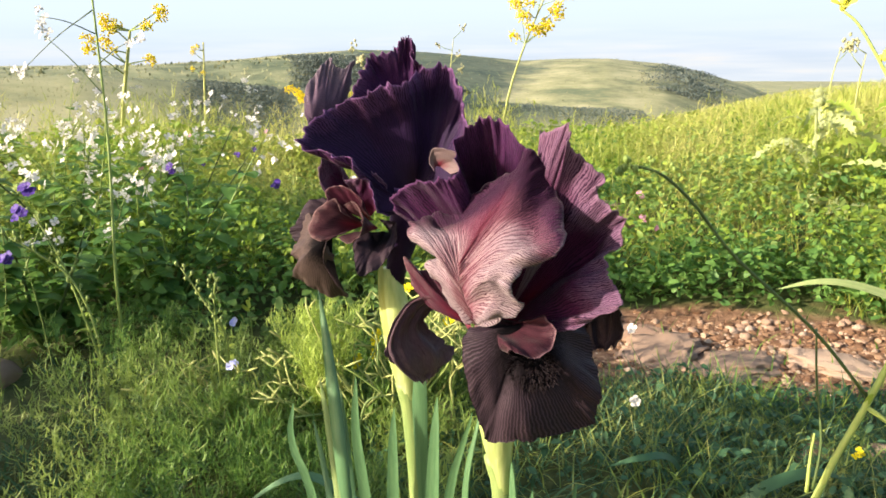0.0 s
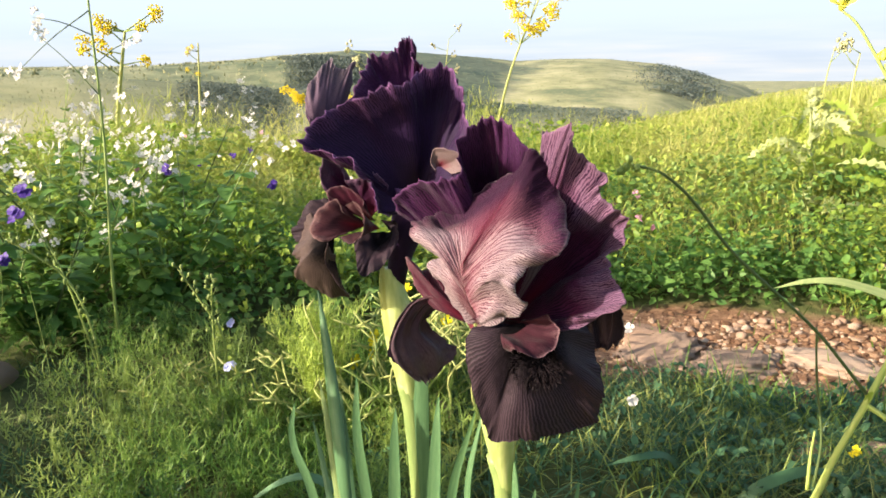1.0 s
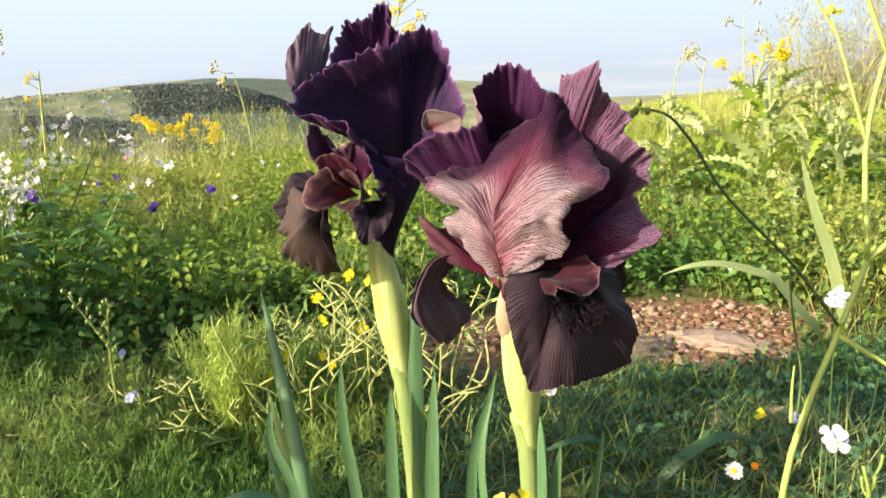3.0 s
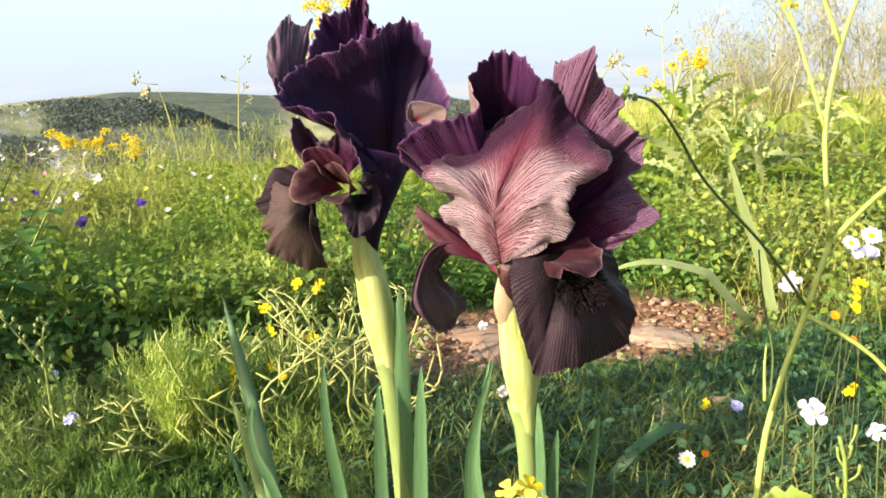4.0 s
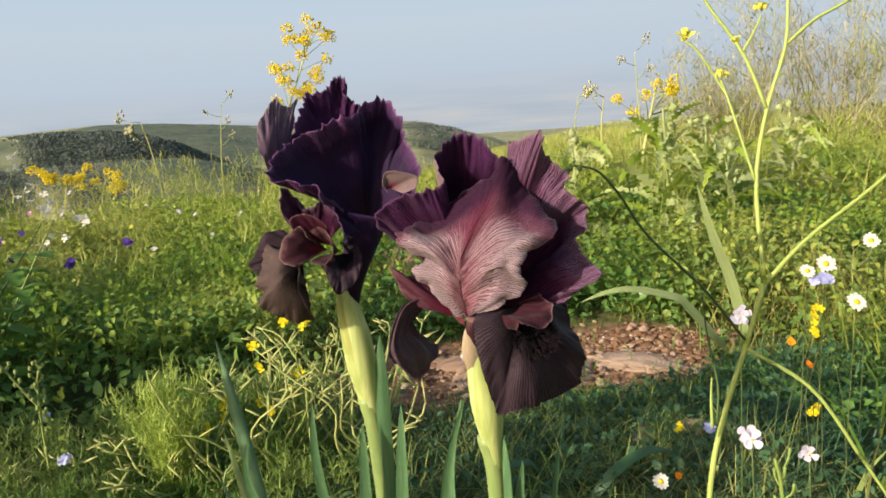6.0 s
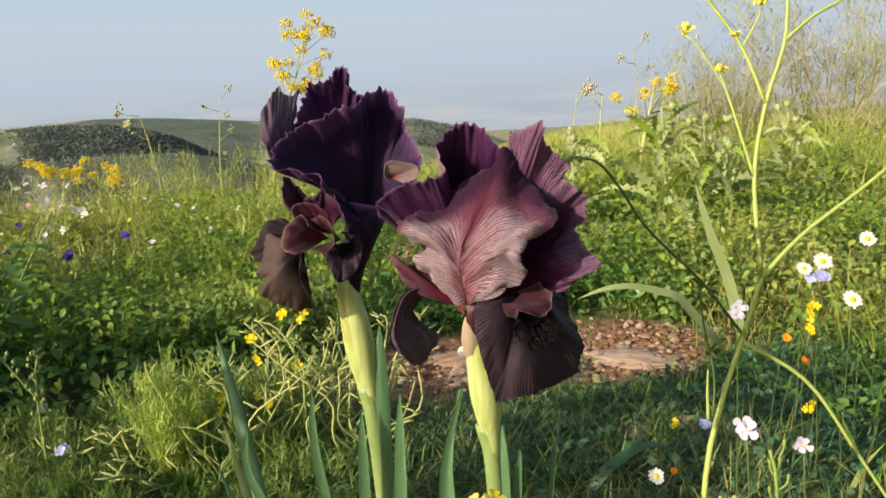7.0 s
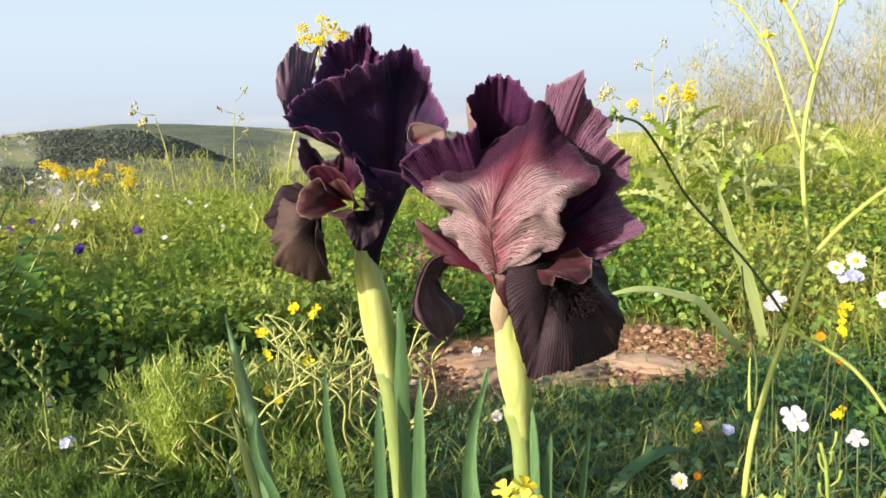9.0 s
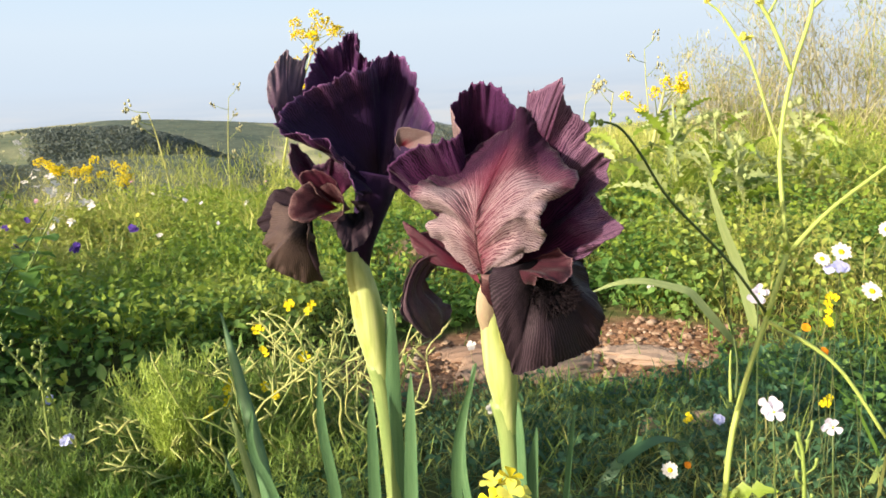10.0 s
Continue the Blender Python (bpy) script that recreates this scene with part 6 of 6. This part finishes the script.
# -- one dense feathery tuft --
def feathery_tuft():
    at = (-0.165, 0.985)
    ob = thing("feathery_tuft", (at[0], at[1], ground_height(*at)), "dense bright yellow-green feathery tuft", "plant")
    for k in range(22):
        a = 2.39996 * k
        lean = 0.012 + 0.06 * random.random()
        h = random.uniform(0.11, 0.20)
        line = dense([(0, 0, 0), (lean * 0.4 * math.cos(a), lean * 0.4 * math.sin(a), h * 0.55), (lean * math.cos(a), lean * math.sin(a), h)], 10)
        frond = part("stem", Geo().tube(line, taper(0.0013, 0.0006, 10), 5), M_STEM, ob)
        pts = np.array(line)[rng.integers(1, 10, 260)] + rng.normal(0, 0.007, (260, 3))
        co, f = blades(pts, rng.uniform(0.008, 0.02, 260), rng.uniform(0.0012, 0.0020, 260), rng.uniform(0.1, 1.4, 260), rng.uniform(-0.8, 0.8, 260), 2)
        ob2 = new("frond", fast_mesh("frond", co, f, M_FEATHER_BRIGHT))
        ob2.parent = ob


feathery_tuft()


# -- young iris fan with a green bud spear --
def spear_plant():
    base = (0.005, 0.47, ground_height(0.005, 0.47))
    ob = thing("iris_spear", base, "green unopened iris shoot wrapped in pointed leaves", "plant", "irises")
    o = Vector(base)
    pts = [tuple((Vector(p) - o) * 100) for p in ((0.005, 0.47, 0.0), (-0.008, 0.485, 0.20), (-0.018, 0.505, 0.27), (-0.028, 0.524, 0.325), (-0.036, 0.537, 0.367))]
    part("bud", shaft(pts, [0.5, 0.6, 0.62, 0.42, 0.06], 12, 0.6), M_SWORD, ob, "slender pointed green bud")
    for dx, dz, w in ((0.2, -2.5, 0.8), (0.8, -6.0, 0.8), (-0.2, -8.0, 0.75), (1.6, -9.0, 0.6), (-1.0, -12.0, 0.6), (0.9, -12.0, 0.7)):
        q = [(x + dx * (0.4 + 0.6 * i / 4), y - 0.5, z * (1 + dz / 36.7)) for i, (x, y, z) in enumerate(pts)]
        part("leaf", sword(q, w, (0.2, -1, 0.1), -0.35), M_STALK_GREEN if w > 0.72 else M_SWORD, ob)


spear_plant()


# -- a dry bent leaf and loose sword leaves low in front --
def strap(name, points, width, mat, label, facing=(0, -0.5, 1)):
    base = points[0]
    ob = thing(name, base, label, "leaf", "strap leaves")
    line = [tuple((Vector(p) - Vector(base)) * 100) for p in points]
    part("blade", sword(line, width, facing, 0.06, 0, 26), mat, ob)


strap("strap_leaf", [(0.945, 1.31, -0.02), (0.90, 1.30, 0.030), (0.85, 1.30, 0.090), (0.825, 1.30, 0.117), (0.80, 1.30, 0.128), (0.724, 1.30, 0.151), (0.662, 1.30, 0.153), (0.60, 1.30, 0.138)], 2.2, M_STRAP, "long pale green strap leaf bent over sideways", (-0.2, -0.7, 0.8))
strap("strap_leaf", [(1.01, 1.34, -0.01), (0.975, 1.35, 0.131), (0.932, 1.35, 0.234), (0.893, 1.35, 0.351)], 2.4, M_STRAP, "upright pale green strap leaf", (-0.3, -1, 0.1))
strap("strap_leaf", [(0.02, 0.60, 0.0), (-0.01, 0.60, 0.10), (-0.06, 0.597, 0.148), (-0.10, 0.595, 0.147), (-0.16, 0.60, 0.10)], 1.0, M_SWORD, "grey-green iris leaf bent over the sward")
strap("strap_leaf", [(0.40, 0.80, 0.0), (0.44, 0.80, 0.04), (0.50, 0.82, 0.05), (0.55, 0.84, 0.03)], 1.6, M_GRASS_BLUE_SHADED, "blue-green leaf lying in the sward")
strap("strap_leaf", [(0.36, 0.86, 0.0), (0.33, 0.84, 0.05), (0.29, 0.82, 0.06), (0.25, 0.83, 0.04)], 1.2, M_GRASS_BLUE_SHADED, "blue-green leaf lying in the sward")


# -- one bright seedling leaf in the shaded herbs --
def seedling(at):
    gz = ground_height(at[0], at[1])
    ob = thing("seedling", (at[0], at[1], gz), "bright green notched seedling leaf in shaded herbs", "plant")
    z = at[2] - gz
    part("stem", stem_geo([(0, 0, 0), (0.004, 0, z * 0.6), (0, 0, z)], 0.0014, 0.001), M_STEM, ob)
    g = Geo()
    wavy_leaf(g, (0, 0, z), (0.25, -0.2, 1), 0.034, 0.024, (-0.6, -0.8, 0.2), 2, 0, 0.1)
    wavy_leaf(g, (0, 0, z), (-0.5, -0.2, 0.8), 0.020, 0.014, (-0.6, -0.8, 0.2), 0, 0, 0.1)
    part("leaf", g, M_HERB_LIGHT, ob, "broad bright green leaf")


seedling((-0.384, 1.27, 0.085))


# -- thin dry stalks with sparse seed heads standing out of the meadow --
def dry_stalk(top, lean, label, twigs=3):
    gx, gy = top[0] - lean, top[1]
    gz = ground_height(gx, gy)
    ob = thing("dry_stalk", (gx, gy, gz), label, "plant", "dry stalks")
    tip = Vector((lean, 0, top[2] - gz))
    line = dense([(0, 0, 0), (lean * 0.2, 0, tip.z * 0.5), (lean * 0.6, 0.01, tip.z * 0.8), tuple(tip)], 14)
    part("stem", Geo().tube(line, taper(0.005, 0.0018, 14), 5), M_STEM_PALE, ob)
    for k in range(twigs):
        p = Vector(line[13 - 2 * k])
        q = p + Vector((random.choice((-1, 1)) * random.uniform(0.04, 0.09), random.uniform(-0.02, 0.02), random.uniform(0.02, 0.07)))
        twig = part("twig", Geo().tube([tuple(p), tuple((p + q) / 2 + Vector((0, 0, -0.006))), tuple(q)], [0.002, 0.0016, 0.001], 5), M_STEM, ob)
        g = Geo()
        for _ in range(9):
            bead(g, q + Vector((random.gauss(0, 1), random.gauss(0, 1), random.gauss(0, 1.3))) * 0.010, 0.0055, 0, 1.4)
        tagged(part("seed_head", g, M_TWIG, twig, "small dry seed head"), kind="stuff")


dry_stalk((-0.503, 3.200, 0.571), -0.06, "thin dry forked stalk above the meadow")
dry_stalk((-0.262, 4.500, 0.652), 0.05, "thin pale stalk with yellowish seed heads", 5)
dry_stalk((1.485, 3.400, 0.557), 0.04, "thin dry stalk beside pale thistles", 2)
dry_stalk((1.888, 3.600, 0.765), -0.03, "tall wispy dry stalk behind thistles", 4)
dry_stalk((1.254, 2.600, 0.546), 0.02, "dry stalk with a brown spike of seeds", 2)


# -- thistles --
def thistle(at, h, seed, label):
    random.seed(seed)
    ob = thing("thistle", (at[0], at[1], ground_height(*at)), label, "plant", "thistles")
    part("stem", stem_geo([(0, 0, 0), (0.01, 0, h * 0.5), (0, 0.01, h)], 0.008, 0.004), M_THISTLE, ob)
    for k in range(40):
        a = 2.39996 * k + random.uniform(-0.5, 0.5)
        t = k / 40
        L = random.uniform(0.24, 0.44) * (1 - 0.45 * t)
        d = Vector((math.cos(a), math.sin(a), random.uniform(0.3, 1.5) + 0.6 * t))
        side = Vector((-math.sin(a), math.cos(a), 0))
        up = (Vector((0, 0, 1)) + side * random.uniform(-0.9, 0.9) - Vector((math.cos(a), math.sin(a), 0)) * 0.4)
        root = (random.uniform(-0.03, 0.03), random.uniform(-0.03, 0.03), h * (0.04 + 0.86 * t))
        g = wavy_leaf(Geo(), root, d, L, L * random.uniform(0.13, 0.20), up, 9, 0, random.uniform(0.3, 1.1), 37)
        part("leaf", g, M_THISTLE if k % 3 else M_HERB_LIGHT, ob)
    for k in range(3):
        c = Vector((random.uniform(-0.05, 0.05), random.uniform(-0.05, 0.05), h * random.uniform(0.85, 1.08)))
        g = Geo()
        bead(g, c, 0.016, 0, 1.1)
        for _ in range(26):
            d = Vector((random.gauss(0, 1), random.gauss(0, 1), random.gauss(0.3, 1))).normalized()
            g.tube([tuple(c + d * 0.01), tuple(c + d * 0.022), tuple(c + d * 0.034)], [0.0016, 0.001, 0.0002], 4)
        part("flower_head", g, M_THISTLE, ob, "spiny pale bud")


thistle((1.29, 2.21), 0.50, 21, "pale green spiny thistle with toothed leaves")
thistle((1.62, 2.50), 0.46, 22, "pale green spiny thistle among tall grass")
thistle((1.10, 2.55), 0.40, 23, "low pale green thistle in the grass")
thistle((1.45, 2.10), 0.36, 24, "low pale green thistle with broad leaves")
thistle((1.95, 2.45), 0.44, 25, "pale green thistle at the meadow edge")
random.seed(5)


# -- giant fennels with yellow umbels --
def giant_fennel(at, z_top, lean, heads, seed, label, size=0.05, lowest=11):
    random.seed(seed)
    gz = ground_height(*at)
    ob = thing("giant_fennel", (at[0], at[1], gz), label, "plant", "giant fennels")
    h = z_top - gz
    top = Vector((lean, 0, h))
    line = dense([(0, 0, 0), (lean * 0.35, 0, h * 0.5), tuple(top)], 16)
    part("stem", Geo().tube(line, taper(0.016, 0.006, 16), 6), M_STEM_PALE, ob)
    for k in range(heads):
        a = random.uniform(0, 6.28)
        i = random.randint(lowest, 15)
        p = Vector(line[i])
        q = p + Vector((math.cos(a) * size * 3.2, math.sin(a) * size * 2, size * random.uniform(0.2, 3.0))) * random.uniform(0.6, 1.6)
        ray = part("ray", Geo().tube([tuple(p), tuple((p + q) / 2), tuple(q)], [0.004, 0.003, 0.002], 5), M_STEM, ob)
        g = Geo()
        for _ in range(46):
            d = Vector((random.gauss(0, 1), random.gauss(0, 1), random.gauss(0.2, 0.8))).normalized() * size * random.uniform(0.4, 1.0)
            bead(g, q + d, size * 0.13, 0, 1.0, (random.uniform(-1, 1), random.uniform(-1, 1), 1))
        tagged(part("umbel", g, M_YELLOW, ray, "round yellow flower head"), kind="stuff")


giant_fennel((-0.10, 7.1), 1.20, 0.50, 26, 31, "tall leaning giant fennel with round yellow flower heads", 0.065, 10)
giant_fennel((-1.74, 3.3), 0.68, 0.12, 12, 34, "giant fennel in full yellow flower", 0.035)
giant_fennel((-2.22, 8.3), 0.10, 0.10, 12, 35, "short giant fennel with yellow flower heads", 0.062, 13)
giant_fennel((-1.84, 8.2), 0.00, 0.08, 12, 36, "short giant fennel with yellow flower heads", 0.062, 13)
giant_fennel((1.95, 3.7), 0.55, 0.10, 10, 37, "giant fennel with yellow flower heads behind thistle", 0.04)
giant_fennel((-2.45, 5.95), 0.68, 0.05, 5, 38, "slender giant fennel past its bloom", 0.025)
random.seed(6)


# -- twiggy grey shrub on the right --
def twiggy_shrub(at, h, seed):
    random.seed(seed)
    ob = thing("twiggy_shrub", (at[0], at[1], ground_height(*at)), "feathery pale tan shrub of thin arching twigs", "shrub")
    for k in range(60):
        foot = Vector((random.gauss(0, 0.22), random.gauss(0, 0.2), 0)) * h
        a, s = random.uniform(0, 6.28), random.uniform(0.05, 0.8)
        hh = h * random.uniform(0.45, 1.05)
        tip = foot + Vector((s * math.cos(a) * h, s * math.sin(a) * h, hh))
        mid = foot.lerp(tip, 0.5) + Vector((random.gauss(0, 0.08), random.gauss(0, 0.08), 0.1)) * h
        line = dense([tuple(foot), tuple(mid), tuple(tip)], 12)
        limb = part("limb", Geo().tube(line, taper(0.007, 0.002, 12), 5), M_TWIG, ob)
        pts = np.array(line)[rng.integers(3, 12, 170)] + rng.normal(0, 0.05 * h, (170, 3))
        co, f = blades(pts, rng.uniform(0.02, 0.07, 170) * h, rng.uniform(0.004, 0.010, 170), rng.uniform(0.2, 2.2, 170), rng.uniform(-1.3, 1.3, 170), 3)
        sub = new("twig", fast_mesh("twig", co, f, M_TWIG if k % 3 else M_GRASS_SUNNY))
        sub.parent = limb
        tagged(sub, kind="stuff")


twiggy_shrub((4.9, 5.7), 1.6, 41)
twiggy_shrub((4.0, 6.1), 1.05, 43)
random.seed(7)


# ---- stones ----
def stone_mesh(seed, flat, fine=2, rough=0.10):
    bm = bmesh.new()
    bmesh.ops.create_icosphere(bm, subdivisions=fine, radius=1.0)
    for v in bm.verts:
        d = v.co.normalized()
        v.co = d * (1 + 0.28 * noise.noise(d * 1.3 + Vector((seed * 7.1, 0, 0))) + rough * noise.noise(d * 3.7 + Vector((0, seed * 3.3, 0))) + 0.4 * rough * noise.noise(d * 11.0 + Vector((seed, 0, 0))))
        v.co.z *= flat
    me = bpy.data.meshes.new("stone")
    bm.to_mesh(me)
    bm.free()
    me.materials.append(M_STONE)
    me.polygons.foreach_set("use_smooth", np.ones(len(me.polygons), dtype=bool))
    return me


STONES = [stone_mesh(k, f) for k, f in ((1, 0.6), (2, 0.5), (3, 0.7), (4, 0.45))]
SLABS = [stone_mesh(k, f, 4, 0.30) for k, f in ((5, 0.35), (6, 0.30), (7, 0.32), (8, 0.30))]
for (x, y, s), label in (((0.556, 0.955, 0.026), "pale limestone half hidden in short grass"), ((0.655, 0.965, 0.026), "grey limestone half hidden in short grass"), ((0.0, 1.02, 0.030), "grey stone below the wiry plant"), ((0.40, 1.345, 0.085), "flat pale stone in bare soil"), ((0.55, 1.315, 0.09), "flat pale stone in bare soil"), ((0.74, 1.34, 0.08), "flat pinkish stone in bare soil"), ((0.38, 1.45, 0.07), "flat stone in bare soil"), ((-0.80, 1.10, 0.05), "stone in shaded soil"), ((0.42, 2.35, 0.11), "grey stone among meadow herbs")):
    flat = "flat" in label
    ob = new("stone", SLABS[int(x * 100) % 4] if flat else STONES[2])
    ob.matrix_basis = Matrix.LocRotScale((x, y, ground_height(x, y) + s * (0.02 if flat else 0.25)), Euler((random.uniform(-0.15, 0.15), random.uniform(-0.15, 0.15), random.uniform(0, 6))), (s * 1.2, s * 0.8, s * (0.6 if flat else 1.0)))
    tagged(ob, label, "stone", "stones")
xy = np.stack([rng.normal(0.62, 0.24, 2600), rng.normal(1.39, 0.10, 2600)], 1)
xy = xy[bare(xy)]
size = np.clip(0.0016 + 0.0030 * rng.exponential(1.0, len(xy)), 0, 0.012)
ball = np.array([(0, 0, 1), (0, 0, -1)] + [(math.cos(a), math.sin(a), h) for h, b in ((0.45, 0.0), (-0.45, 0.6)) for a in np.arange(5) * 1.2566 + b])
lump = ball[None] * (size[:, None, None] * rng.uniform(0.6, 1.15, (len(xy), 12, 1))) * np.array([1, 1, 0.7]) + with_z(xy, 0.001)[:, None]
tri = np.array([(0, 2 + k, 2 + (k + 1) % 5) for k in range(5)] + [(1, 7 + (k + 1) % 5, 7 + k) for k in range(5)] + [(2 + k, 7 + k, 2 + (k + 1) % 5) for k in range(5)] + [(7 + k, 7 + (k + 1) % 5, 2 + (k + 1) % 5) for k in range(5)])
clods = fast_mesh("soil_clods", lump.reshape(-1, 3), (np.arange(len(xy))[:, None, None] * 12 + tri[None]).reshape(-1, 3), M_CLOD)
clods.polygons.foreach_set("use_smooth", np.zeros(len(clods.polygons), dtype=bool))
stuff("soil_clods", clods, "crumbs and clods of reddish soil", "soil")
ground_ob = bpy.data.objects["ground"]
made = 0
while made < 290:
    x, y = random.gauss(0.64, 0.2), random.gauss(1.39, 0.09)
    if not bare(np.array([[x, y]]))[0]:
        continue
    s = min(0.0025 + 0.0034 * random.expovariate(1.0), 0.014)
    ob = new("pebble", STONES[made % 4])
    ob.matrix_basis = Matrix.LocRotScale((x, y, ground_height(x, y) + s * 0.25), Euler((random.uniform(-0.5, 0.5), random.uniform(-0.5, 0.5), random.uniform(0, 6))), (s, s * random.uniform(0.7, 1.0), s))
    ob.parent = ground_ob
    made += 1
